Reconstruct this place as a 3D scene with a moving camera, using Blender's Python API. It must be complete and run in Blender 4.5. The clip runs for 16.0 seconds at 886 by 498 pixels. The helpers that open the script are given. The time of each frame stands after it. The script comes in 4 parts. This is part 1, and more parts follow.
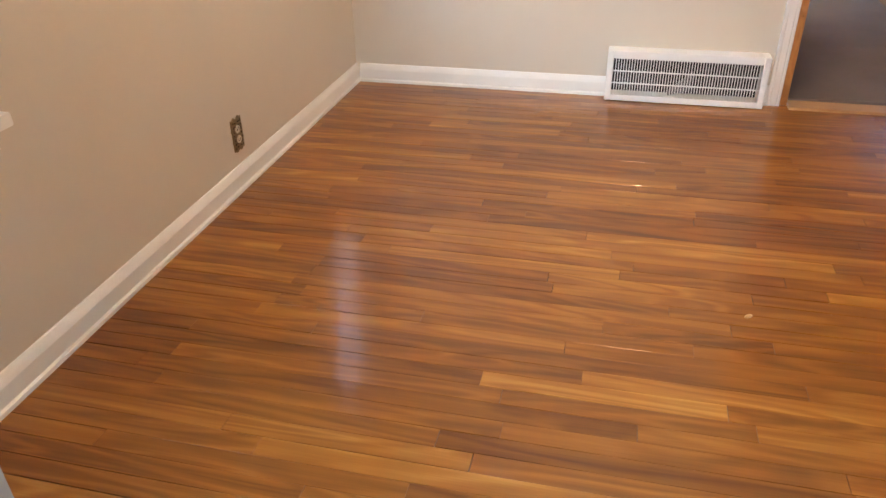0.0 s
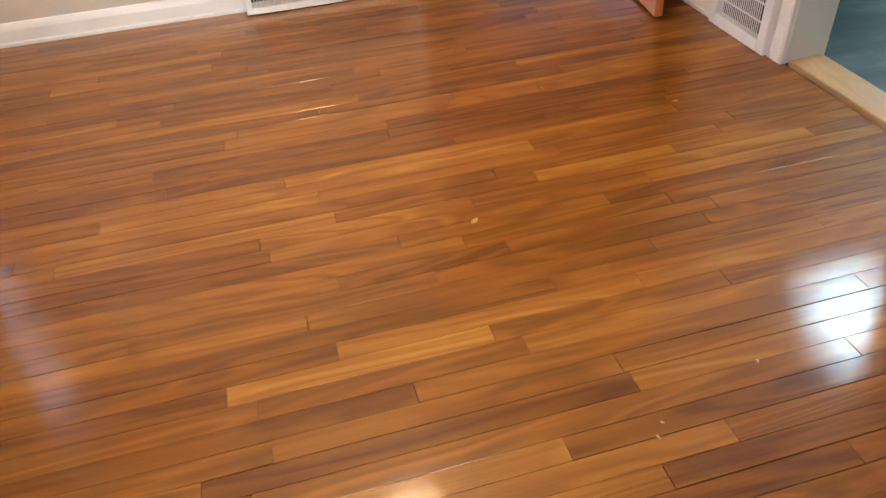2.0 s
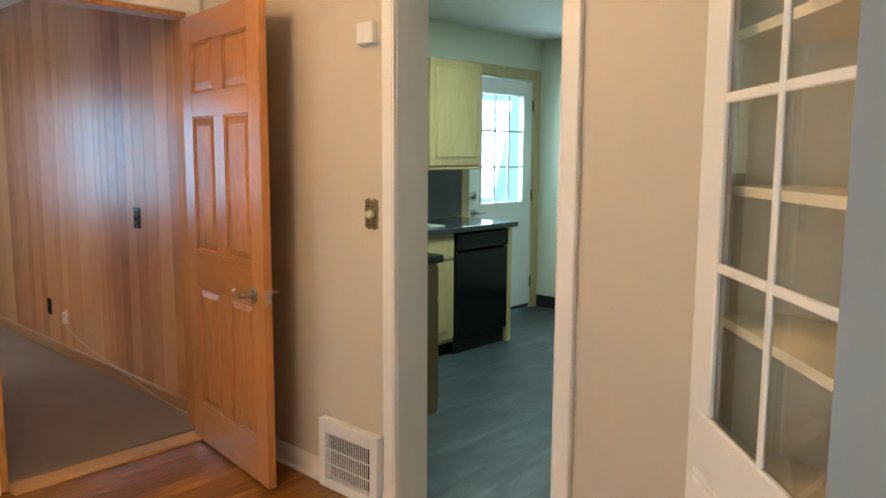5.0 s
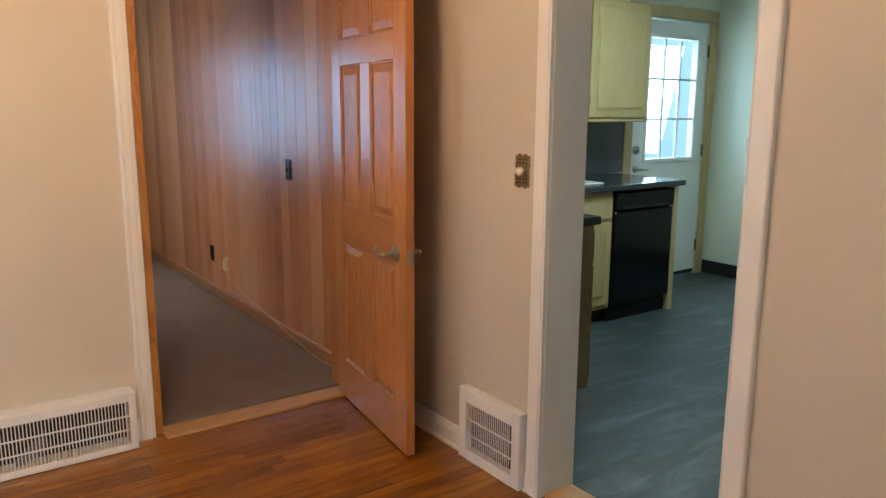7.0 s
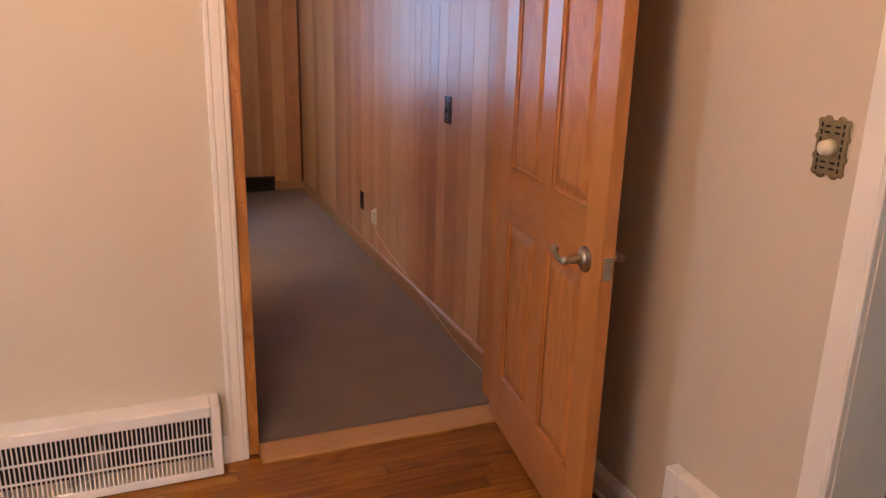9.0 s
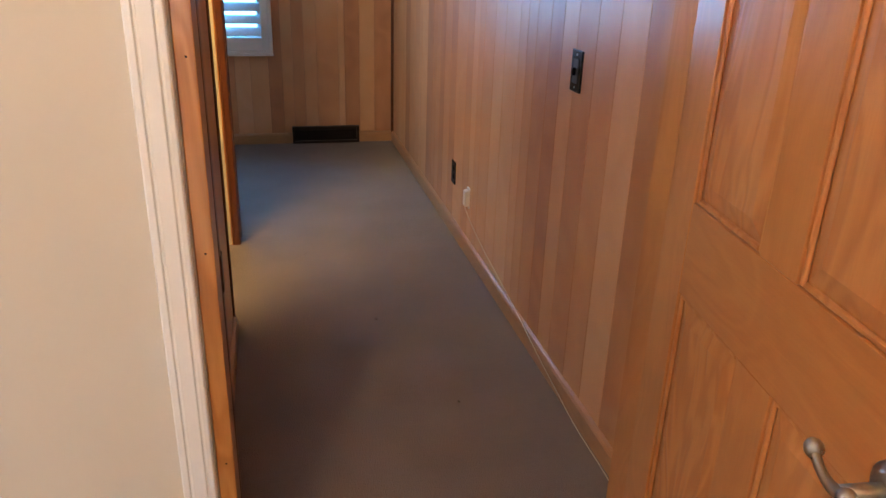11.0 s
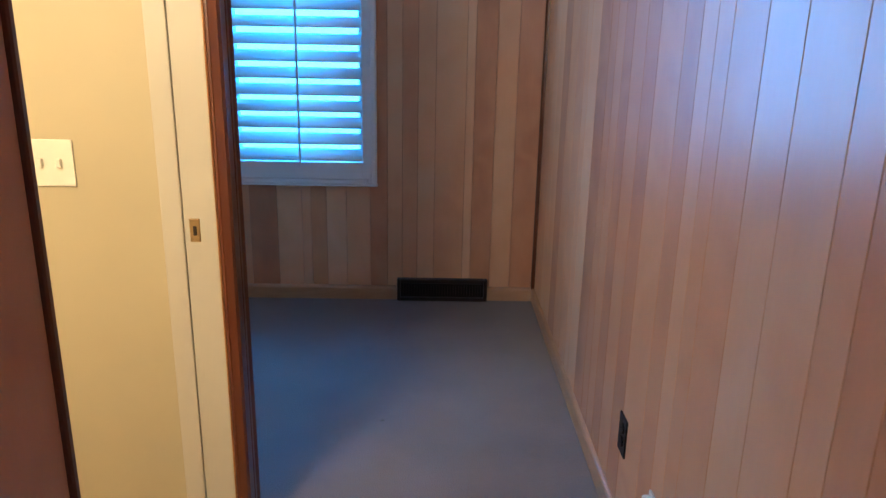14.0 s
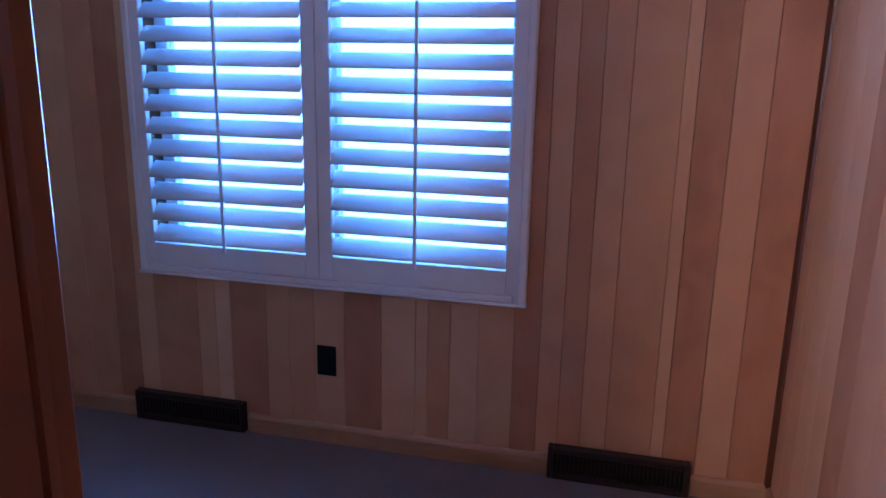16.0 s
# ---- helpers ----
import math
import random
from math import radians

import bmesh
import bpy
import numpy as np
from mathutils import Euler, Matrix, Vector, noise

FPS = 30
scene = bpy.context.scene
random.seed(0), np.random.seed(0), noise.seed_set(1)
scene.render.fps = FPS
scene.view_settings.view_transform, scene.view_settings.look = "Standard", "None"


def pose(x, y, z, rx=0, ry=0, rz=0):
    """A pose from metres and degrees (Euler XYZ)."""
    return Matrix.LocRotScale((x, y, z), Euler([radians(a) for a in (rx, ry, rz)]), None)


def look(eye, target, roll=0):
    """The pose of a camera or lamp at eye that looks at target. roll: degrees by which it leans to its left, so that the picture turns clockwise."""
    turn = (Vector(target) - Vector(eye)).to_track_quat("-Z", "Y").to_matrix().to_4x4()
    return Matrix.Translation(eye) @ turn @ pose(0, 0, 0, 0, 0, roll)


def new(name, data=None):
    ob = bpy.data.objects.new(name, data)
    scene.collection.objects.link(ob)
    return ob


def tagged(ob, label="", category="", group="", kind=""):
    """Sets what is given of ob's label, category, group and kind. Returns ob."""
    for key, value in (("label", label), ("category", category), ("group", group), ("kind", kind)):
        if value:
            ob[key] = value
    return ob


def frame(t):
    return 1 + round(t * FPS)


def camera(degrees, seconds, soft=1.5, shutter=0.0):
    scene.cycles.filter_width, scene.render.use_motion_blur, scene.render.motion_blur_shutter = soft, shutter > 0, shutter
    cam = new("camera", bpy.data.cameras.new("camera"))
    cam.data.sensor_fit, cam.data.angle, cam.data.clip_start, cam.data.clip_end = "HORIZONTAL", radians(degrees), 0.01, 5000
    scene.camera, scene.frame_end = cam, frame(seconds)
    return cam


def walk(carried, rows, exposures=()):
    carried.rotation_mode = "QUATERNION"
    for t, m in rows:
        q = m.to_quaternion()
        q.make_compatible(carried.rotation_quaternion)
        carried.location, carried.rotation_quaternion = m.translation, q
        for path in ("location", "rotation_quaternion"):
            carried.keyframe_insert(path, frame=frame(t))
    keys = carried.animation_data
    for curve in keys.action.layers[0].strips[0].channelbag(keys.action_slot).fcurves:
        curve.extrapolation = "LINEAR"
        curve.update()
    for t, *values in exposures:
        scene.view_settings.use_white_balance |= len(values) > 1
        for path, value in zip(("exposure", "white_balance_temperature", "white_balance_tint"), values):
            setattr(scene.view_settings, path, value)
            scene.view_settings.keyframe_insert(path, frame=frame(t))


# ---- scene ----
cam = camera(61.7, 16.0)
PATH = [
    (0, (0.702, 0.574, 1.253), (0.284, 2.245, 0.236), -1.1),
    (0.5, (0.699, 0.577, 1.241), (0.304, 2.191, 0.128), -1.3),
    (1, (0.667, 0.587, 1.247), (0.377, 2.197, 0.096), -1.7),
    (1.5, (0.621, 0.651, 1.238), (0.577, 2.273, 0.068), -2.5),
    (2, (0.664, 0.88, 1.227), (1.02, 2.393, -0.032), -3.8),
    (2.5, (0.663, 0.99, 1.187), (1.433, 2.277, -0.137), -2.2),
    (3, (0.546, 1.031, 1.231), (1.749, 2.156, 0.096), 0.4),
    (3.5, (0.521, 1.001, 1.292), (1.913, 2.172, 0.461), 0.6),
    (4, (0.537, 0.977, 1.338), (1.995, 2.222, 0.77), 0.1),
    (4.5, (0.549, 0.982, 1.388), (2.029, 2.275, 1.017), -0.6),
    (4.7, (0.527, 0.978, 1.4), (2.016, 2.286, 1.13), -0.3),
    (6.8, (0.71, 1.074, 1.408), (1.91, 2.637, 1.064), -0.0),
    (7, (0.724, 1.162, 1.397), (1.868, 2.758, 1.02), 0.3),
    (7.5, (0.791, 1.432, 1.416), (1.873, 3.066, 1.016), 1.1),
    (8, (0.932, 1.619, 1.387), (1.949, 3.28, 0.93), 0.9),
    (8.5, (1.129, 1.826, 1.401), (1.973, 3.563, 0.881), 0.4),
    (8.7, (1.168, 1.915, 1.387), (1.959, 3.672, 0.85), 0.9),
    (10.8, (1.596, 2.976, 1.361), (2.03, 4.778, 0.609), 1.6),
    (11, (1.604, 3.073, 1.362), (2.033, 4.874, 0.606), 1.8),
    (11.5, (1.683, 3.278, 1.354), (2.023, 5.106, 0.616), 1.4),
    (12, (1.742, 3.532, 1.365), (1.942, 5.386, 0.641), 0.9),
    (12.5, (1.714, 3.848, 1.379), (1.917, 5.705, 0.665), 1.4),
    (13, (1.79, 4.097, 1.387), (2.003, 5.973, 0.729), 2.0),
    (13.5, (1.91, 4.361, 1.413), (1.964, 6.271, 0.821), 0.8),
    (14, (1.925, 4.668, 1.408), (1.952, 6.585, 0.839), 1.1),
    (14.5, (1.941, 5.017, 1.443), (2.012, 6.947, 0.923), 0.3),
    (15, (2.037, 5.354, 1.445), (1.935, 7.292, 0.963), -1.0),
    (15.5, (2.018, 5.668, 1.392), (1.759, 7.598, 0.936), 0.2),
    (16, (1.933, 6.001, 1.408), (1.467, 7.888, 0.935), 1.1),
]
# exposure in stops, white balance in kelvin and tint
LIGHT = [
    (0.0, 0.46, 6100, 8), (1.0, 0.5, 6200, 8), (2.5, 0.38, 7100, 12), (4.0, 0.14, 8600, 11), (4.6, 0.06, 8200, 7), (6.8, -0.26, 7800, 12), (7.5, -0.28, 8900, 30),
    (8.0, -0.28, 11000, 57), (8.7, -0.24, 9400, 42), (10.8, 0.12, 6900, 13), (12.5, 0.44, 6700, 9), (13.2, 0.56, 6700, 1), (14.2, 0.06, 4650, 11), (15.0, -0.16, 4700, 30), (15.5, -0.24, 4900, 39), (16.0, -0.06, 5400, 50),
]
walk(cam, [(t, look(eye, target, roll)) for t, eye, target, roll in PATH], LIGHT)

# ---- world and light ----
world = bpy.data.worlds.new("world")
scene.world = world
world.use_nodes = True
wn = world.node_tree.nodes
sky = wn.new("ShaderNodeTexSky")
sky.sky_type = "NISHITA"
sky.sun_disc = False
sky.sun_elevation = radians(32)
sky.sun_rotation = radians(200)
sky.air_density, sky.dust_density = 1.2, 2.5
wn["Background"].inputs["Strength"].default_value = 0.14
world.node_tree.links.new(sky.outputs[0], wn["Background"].inputs["Color"])


def lamp(name, kind, m, energy, color, size=0.5, size_y=None, spread=180):
    data = bpy.data.lights.new(name, kind)
    data.energy, data.color = energy, color
    if kind == "AREA":
        data.shape = "RECTANGLE" if size_y else "DISK"
        data.size = size
        if size_y:
            data.size_y = size_y
        data.spread = radians(spread)
    elif kind == "SUN":
        data.angle = radians(size)
    else:
        data.shadow_soft_size = size
    ob = new(name, data)
    ob.matrix_world = m
    return ob


DAY = (0.50, 0.73, 1.0)
WARM = (1.0, 0.68, 0.40)
lamp("sun", "SUN", look((0, 0, 10), (1.5, 4.5, 0)), 0.8, (1.0, 0.95, 0.88), 12)
# sky light at the window openings
lamp("daylight_dining_near", "AREA", look((-0.93, 1.54, 1.33), (2, 1.7, 0.9)), 18, DAY, 0.6, 1.3)
lamp("daylight_dining_far", "AREA", look((-0.93, 3.90, 1.33), (2, 3.8, 0.9)), 18, DAY, 0.6, 1.3)
# added lamp at an unseen window, lights the rooms from behind the walk
lamp("daylight_living", "AREA", look((0.7, -3.05, 1.5), (0.7, 3, 0.9)), 150, (0.84, 0.91, 1.0), 2.2, 1.4)
lamp("daylight_far_room", "AREA", look((0.9, 9.4, 3.15), (0.9, 8.35, 1.2)), 190, (0.05, 0.42, 1.0), 2.2, 1.6)
# added fill, floating indoors before the shutters, in place of daylight through them
lamp("shutter_fill", "AREA", look((0.9, 8.15, 1.40), (1.1, 6.0, 2.15)), 19, (0.27, 0.56, 1.0), 1.25, 0.95)
lamp("daylight_kitchen_door", "AREA", look((5.68, 5.25, 1.45), (5.2, 3.0, 0.8)), 22, (0.45, 0.75, 1.0), 0.55, 0.9)
# ceiling fixtures
lamp("dining_bulb", "POINT", pose(0.90, 2.84, 2.25), 55, WARM, 0.09)
lamp("kitchen_tube", "AREA", look((4.10, 3.60, 2.37), (4.10, 3.60, 0)), 38, (0.54, 0.87, 1.0), 0.5, 0.5)
lamp("hall_bulb", "POINT", pose(0.78, 5.12, 1.95), 125, (1.0, 0.70, 0.34), 0.38)

# ---- materials ----


def mat(name):
    m = bpy.data.materials.new(name)
    m.use_nodes = True
    return m, m.node_tree.nodes, m.node_tree.links, m.node_tree.nodes["Principled BSDF"]


def node(ns, kind, **values):
    n = ns.new(kind)
    for key, value in values.items():
        n.inputs[key].default_value = value
    return n


def ramp(ns, stops):
    r = ns.new("ShaderNodeValToRGB")
    els = r.color_ramp.elements
    while len(els) < len(stops):
        els.new(0.5)
    for e, (p, c) in zip(els, stops):
        e.position, e.color = p, (*c, 1)
    return r


def paint(name, color, rough=0.55, vary=0.06, scale=2.5, bump=0.05, grit=90, spec=0.4):
    """Rolled or brushed paint: faint patches, roller grain, uneven sheen."""
    m, ns, ln, b = mat(name)
    co = ns.new("ShaderNodeTexCoord")
    big = node(ns, "ShaderNodeTexNoise", Scale=scale, Detail=4.0)
    fine = node(ns, "ShaderNodeTexNoise", Scale=grit, Detail=3.0)
    ln.new(co.outputs["Object"], big.inputs["Vector"])
    ln.new(co.outputs["Object"], fine.inputs["Vector"])
    r = ramp(ns, [(0.3, tuple(c * (1 - vary) for c in color)), (0.7, tuple(min(1, c * (1 + vary)) for c in color))])
    ln.new(big.outputs["Fac"], r.inputs[0])
    ln.new(r.outputs[0], b.inputs["Base Color"])
    rr = node(ns, "ShaderNodeMapRange", **{"To Min": rough - 0.06, "To Max": rough + 0.08})
    ln.new(big.outputs["Fac"], rr.inputs["Value"])
    ln.new(rr.outputs[0], b.inputs["Roughness"])
    bp = node(ns, "ShaderNodeBump", Strength=bump, Distance=0.004)
    ln.new(fine.outputs["Fac"], bp.inputs["Height"])
    ln.new(bp.outputs[0], b.inputs["Normal"])
    b.inputs["Specular IOR Level"].default_value = spec
    return m


def wood(name, tones, axis="x", rough=0.35, grain=1.0, coat=0.0, pores=0.5, per_piece=True, across=38.0, bump=0.06, spread=0.75, ringed=0.07, figured=0.75, coat_rough=0.0, length=1.3, swirl=0.6, ring_relief=0.0):
    """Sawn boards: each piece takes its own tone, with long figure, rings and pores along the axis."""
    m, ns, ln, b = mat(name)
    co = ns.new("ShaderNodeTexCoord")
    info = ns.new("ShaderNodeObjectInfo")
    off = node(ns, "ShaderNodeVectorMath")
    off.operation = "SCALE"
    comb = ns.new("ShaderNodeCombineXYZ")
    for i in range(3):
        ln.new(info.outputs["Random"], comb.inputs[i])
    ln.new(comb.outputs[0], off.inputs[0])
    off.inputs["Scale"].default_value = 37.0 if per_piece else 0.0
    add = node(ns, "ShaderNodeVectorMath")
    ln.new(co.outputs["Object"], add.inputs[0])
    ln.new(off.outputs[0], add.inputs[1])
    long, wide = length * grain, across * grain

    def mapped(k_long, k_wide):
        mp = ns.new("ShaderNodeMapping")
        s = [k_wide] * 3
        s["xyz".index(axis)] = k_long
        mp.inputs["Scale"].default_value = s
        ln.new(add.outputs[0], mp.inputs["Vector"])
        return mp

    fig = node(ns, "ShaderNodeTexNoise", Scale=1.0, Detail=5.0, Roughness=0.6, Distortion=swirl)
    ln.new(mapped(long, wide * 0.35).outputs[0], fig.inputs["Vector"])
    ring = node(ns, "ShaderNodeTexNoise", Scale=1.0, Detail=2.0, Distortion=2 * swirl)
    ln.new(mapped(long * 1.6, wide * 0.22).outputs[0], ring.inputs["Vector"])
    rings = node(ns, "ShaderNodeMath")
    rings.operation = "SINE"
    mul = node(ns, "ShaderNodeMath")
    mul.operation = "MULTIPLY"
    mul.inputs[1].default_value = 42.0
    ln.new(ring.outputs["Fac"], mul.inputs[0])
    ln.new(mul.outputs[0], rings.inputs[0])
    pore = node(ns, "ShaderNodeTexNoise", Scale=1.0, Detail=3.0, Roughness=0.7)
    ln.new(mapped(long * 9, wide * 9).outputs[0], pore.inputs["Vector"])
    # tone: piece tone + figure + rings + pores
    tone = node(ns, "ShaderNodeMath")
    tone.operation = "MULTIPLY_ADD"
    ln.new(info.outputs["Random"], tone.inputs[0])
    tone.inputs[1].default_value = spread if per_piece else 0.0
    tone.inputs[2].default_value = (1 - spread) / 2 if per_piece else 0.5

    def mix_in(src, amount, base):
        a = node(ns, "ShaderNodeMath")
        a.operation = "MULTIPLY_ADD"
        sub = node(ns, "ShaderNodeMath")
        sub.operation = "SUBTRACT"
        ln.new(src, sub.inputs[0])
        sub.inputs[1].default_value = base
        ln.new(sub.outputs[0], a.inputs[0])
        a.inputs[1].default_value = amount
        return a

    a1 = mix_in(fig.outputs["Fac"], figured, 0.5)
    ln.new(tone.outputs[0], a1.inputs[2])
    a2 = mix_in(rings.outputs[0], ringed, 0.0)
    ln.new(a1.outputs[0], a2.inputs[2])
    a3 = mix_in(pore.outputs["Fac"], 0.35 * pores, 0.5)
    ln.new(a2.outputs[0], a3.inputs[2])
    n = len(tones)
    r = ramp(ns, [(i / (n - 1), t) for i, t in enumerate(tones)])
    ln.new(a3.outputs[0], r.inputs[0])
    ln.new(r.outputs[0], b.inputs["Base Color"])
    rr = node(ns, "ShaderNodeMapRange", **{"To Min": rough - 0.07, "To Max": rough + 0.10})
    ln.new(fig.outputs["Fac"], rr.inputs["Value"])
    ln.new(rr.outputs[0], b.inputs["Roughness"])
    bp = node(ns, "ShaderNodeBump", Strength=bump, Distance=0.002)
    relief = node(ns, "ShaderNodeMath")
    relief.operation = "MULTIPLY_ADD"
    ln.new(rings.outputs[0], relief.inputs[0])
    relief.inputs[1].default_value = ring_relief
    ln.new(pore.outputs["Fac"], relief.inputs[2])
    ln.new(relief.outputs[0], bp.inputs["Height"])
    ln.new(bp.outputs[0], b.inputs["Normal"])
    if coat:
        ln.new(bp.outputs[0], b.inputs["Coat Normal"])
        b.inputs["Coat Weight"].default_value = coat
        b.inputs["Coat Roughness"].default_value = coat_rough or max(0.05, rough * 0.6)
    return m


def metal(name, color, rough=0.3, wear=0.1):
    m, ns, ln, b = mat(name)
    co = ns.new("ShaderNodeTexCoord")
    no = node(ns, "ShaderNodeTexNoise", Scale=60.0, Detail=4.0)
    ln.new(co.outputs["Object"], no.inputs["Vector"])
    r = ramp(ns, [(0.3, tuple(c * 0.75 for c in color)), (0.7, color)])
    ln.new(no.outputs["Fac"], r.inputs[0])
    ln.new(r.outputs[0], b.inputs["Base Color"])
    rr = node(ns, "ShaderNodeMapRange", **{"To Min": rough - wear / 2, "To Max": rough + wear})
    ln.new(no.outputs["Fac"], rr.inputs["Value"])
    ln.new(rr.outputs[0], b.inputs["Roughness"])
    b.inputs["Metallic"].default_value = 1.0
    return m


def carpet(name, dark, light):
    m, ns, ln, b = mat(name)
    co = ns.new("ShaderNodeTexCoord")
    pile = node(ns, "ShaderNodeTexNoise", Scale=420.0, Detail=3.0, Roughness=0.7)
    tuft = node(ns, "ShaderNodeTexVoronoi", Scale=260.0)
    patch = node(ns, "ShaderNodeTexNoise", Scale=3.0, Detail=5.0)
    for n in (pile, tuft, patch):
        ln.new(co.outputs["Object"], n.inputs["Vector"])
    mx = node(ns, "ShaderNodeMath")
    mx.operation = "MULTIPLY_ADD"
    ln.new(patch.outputs["Fac"], mx.inputs[0])
    mx.inputs[1].default_value = 0.35
    ln.new(pile.outputs["Fac"], mx.inputs[2])
    r = ramp(ns, [(0.42, dark), (0.90, light)])
    ln.new(mx.outputs[0], r.inputs[0])
    ln.new(r.outputs[0], b.inputs["Base Color"])
    bp = node(ns, "ShaderNodeBump", Strength=0.55, Distance=0.006)
    ln.new(tuft.outputs["Distance"], bp.inputs["Height"])
    ln.new(bp.outputs[0], b.inputs["Normal"])
    b.inputs["Roughness"].default_value = 0.95
    b.inputs["Specular IOR Level"].default_value = 0.1
    b.inputs["Sheen Weight"].default_value = 0.25
    return m


def vinyl(name):
    """Grey wood-look sheet with long brushed streaks."""
    m, ns, ln, b = mat(name)
    co = ns.new("ShaderNodeTexCoord")
    mp = ns.new("ShaderNodeMapping")
    mp.inputs["Scale"].default_value = (1.4, 6.0, 6.0)
    ln.new(co.outputs["Object"], mp.inputs["Vector"])
    a = node(ns, "ShaderNodeTexNoise", Scale=1.6, Detail=7.0, Roughness=0.65, Distortion=0.8)
    ln.new(mp.outputs[0], a.inputs["Vector"])
    r = ramp(ns, [(0.32, (0.024, 0.035, 0.040)), (0.52, (0.052, 0.070, 0.078)), (0.74, (0.14, 0.165, 0.175))])
    ln.new(a.outputs["Fac"], r.inputs[0])
    ln.new(r.outputs[0], b.inputs["Base Color"])
    rr = node(ns, "ShaderNodeMapRange", **{"To Min": 0.36, "To Max": 0.55})
    ln.new(a.outputs["Fac"], rr.inputs["Value"])
    ln.new(rr.outputs[0], b.inputs["Roughness"])
    bp = node(ns, "ShaderNodeBump", Strength=0.08, Distance=0.002)
    ln.new(a.outputs["Fac"], bp.inputs["Height"])
    ln.new(bp.outputs[0], b.inputs["Normal"])
    return m


def glow(name, color, strength):
    m, ns, ln, b = mat(name)
    b.inputs["Base Color"].default_value = (*color, 1)
    b.inputs["Emission Color"].default_value = (*color, 1)
    b.inputs["Emission Strength"].default_value = strength
    return m


def glass(name, tint=(0.97, 0.99, 1.0)):
    m, ns, ln, b = mat(name)
    b.inputs["Base Color"].default_value = (*tint, 1)
    b.inputs["Transmission Weight"].default_value = 1.0
    b.inputs["Roughness"].default_value = 0.01
    b.inputs["IOR"].default_value = 1.45
    return m


BEIGE = paint("beige_wall_paint", (0.60, 0.53, 0.435), 0.5, 0.03, 1.5, 0.05, 140, 0.35)
GREY = paint("blue_grey_wall_paint", (0.30, 0.295, 0.285), 0.55, 0.03, 1.5, 0.05, 140, 0.3)
CREAM = paint("cream_hall_paint", (0.47, 0.385, 0.23), 0.55, 0.04, 1.5, 0.04, 120, 0.3)
JAMB_CREAM = paint("cream_white_jamb_enamel", (0.52, 0.455, 0.345), 0.42, 0.03, 4.0, 0.03, 70, 0.4)
TAN = paint("tan_plastic", (0.46, 0.36, 0.22), 0.4, 0.05, 20.0, 0.02, 90, 0.4)
CREAM_SHELF = paint("cream_cabinet_interior", (0.80, 0.71, 0.52), 0.5, 0.04, 2.0, 0.04, 100, 0.3)
KITCHEN = paint("pale_kitchen_paint", (0.70, 0.72, 0.60), 0.5, 0.03, 1.4, 0.04, 120, 0.3)
CEILING = paint("white_ceiling_paint", (0.78, 0.77, 0.74), 0.8, 0.03, 2.0, 0.12, 60, 0.2)
WHITE = paint("white_trim_enamel", (0.80, 0.78, 0.74), 0.32, 0.03, 5.0, 0.04, 55, 0.5)
WHITE_METAL = paint("white_register_enamel", (0.80, 0.79, 0.77), 0.35, 0.03, 8.0, 0.02, 80, 0.5)
SHUTTER = paint("white_shutter_lacquer", (0.86, 0.86, 0.86), 0.34, 0.02, 4.0, 0.02, 60, 0.5)
DOOR_WHITE = paint("white_entry_door_paint", (0.78, 0.79, 0.78), 0.4, 0.03, 3.0, 0.03, 60, 0.4)
BLACK = paint("black_plastic", (0.008, 0.008, 0.009), 0.22, 0.2, 20.0, 0.02, 200, 0.3)
BLACK_GLOSS = paint("black_appliance_enamel", (0.006, 0.006, 0.007), 0.16, 0.2, 6.0, 0.02, 120, 0.22)
BLACK_BASE = paint("black_rubber_baseboard", (0.02, 0.02, 0.02), 0.5, 0.2, 6.0, 0.03, 120, 0.3)
SLATE = paint("dark_backsplash", (0.05, 0.06, 0.07), 0.3, 0.25, 4.0, 0.05, 60, 0.5)
COUNTER = paint("dark_speckled_laminate", (0.035, 0.04, 0.045), 0.14, 0.4, 130.0, 0.02, 200, 0.5)
# near black: the shade of ducts, holes, slots and gaps put into the colour
VOID = paint("near_black_recess_shade", (0.018, 0.016, 0.015), 0.7, 0.2, 10.0, 0.02, 60, 0.2)
DUCT = paint("grey_duct_metal", (0.16, 0.155, 0.15), 0.5, 0.2, 12.0, 0.02, 60, 0.3)
IVORY = paint("ivory_plastic", (0.72, 0.66, 0.52), 0.35, 0.05, 20.0, 0.02, 90, 0.5)
WHITE_PLASTIC = paint("white_plastic", (0.78, 0.77, 0.74), 0.35, 0.03, 20.0, 0.02, 90, 0.5)
BROWN_METAL = paint("brown_register_enamel", (0.030, 0.018, 0.013), 0.4, 0.2, 14.0, 0.03, 90, 0.4)
OAK_FLOOR = wood("strip_oak_floor_varnish", [(0.070, 0.017, 0.0016), (0.145, 0.042, 0.0038), (0.235, 0.080, 0.0078), (0.335, 0.130, 0.0155), (0.52, 0.245, 0.048)], "x", 0.42, 1.0, 0.70, 0.8, True, 38.0, 0.08, 0.36, 0.10, 0.78, 0.085, 0.6, 0.40)
OAK_FLOOR.node_tree.nodes["Principled BSDF"].inputs["Specular IOR Level"].default_value = 0.2
PANEL = wood("birch_wall_panelling", [(0.37, 0.150, 0.067), (0.55, 0.262, 0.124), (0.67, 0.360, 0.180), (0.75, 0.46, 0.255), (0.82, 0.58, 0.36)], "z", 0.36, 0.8, 0.45, 0.25, True, 9.0, 0.03, 0.66, 0.04, 0.5, 0.27, 1.3, 0.15)
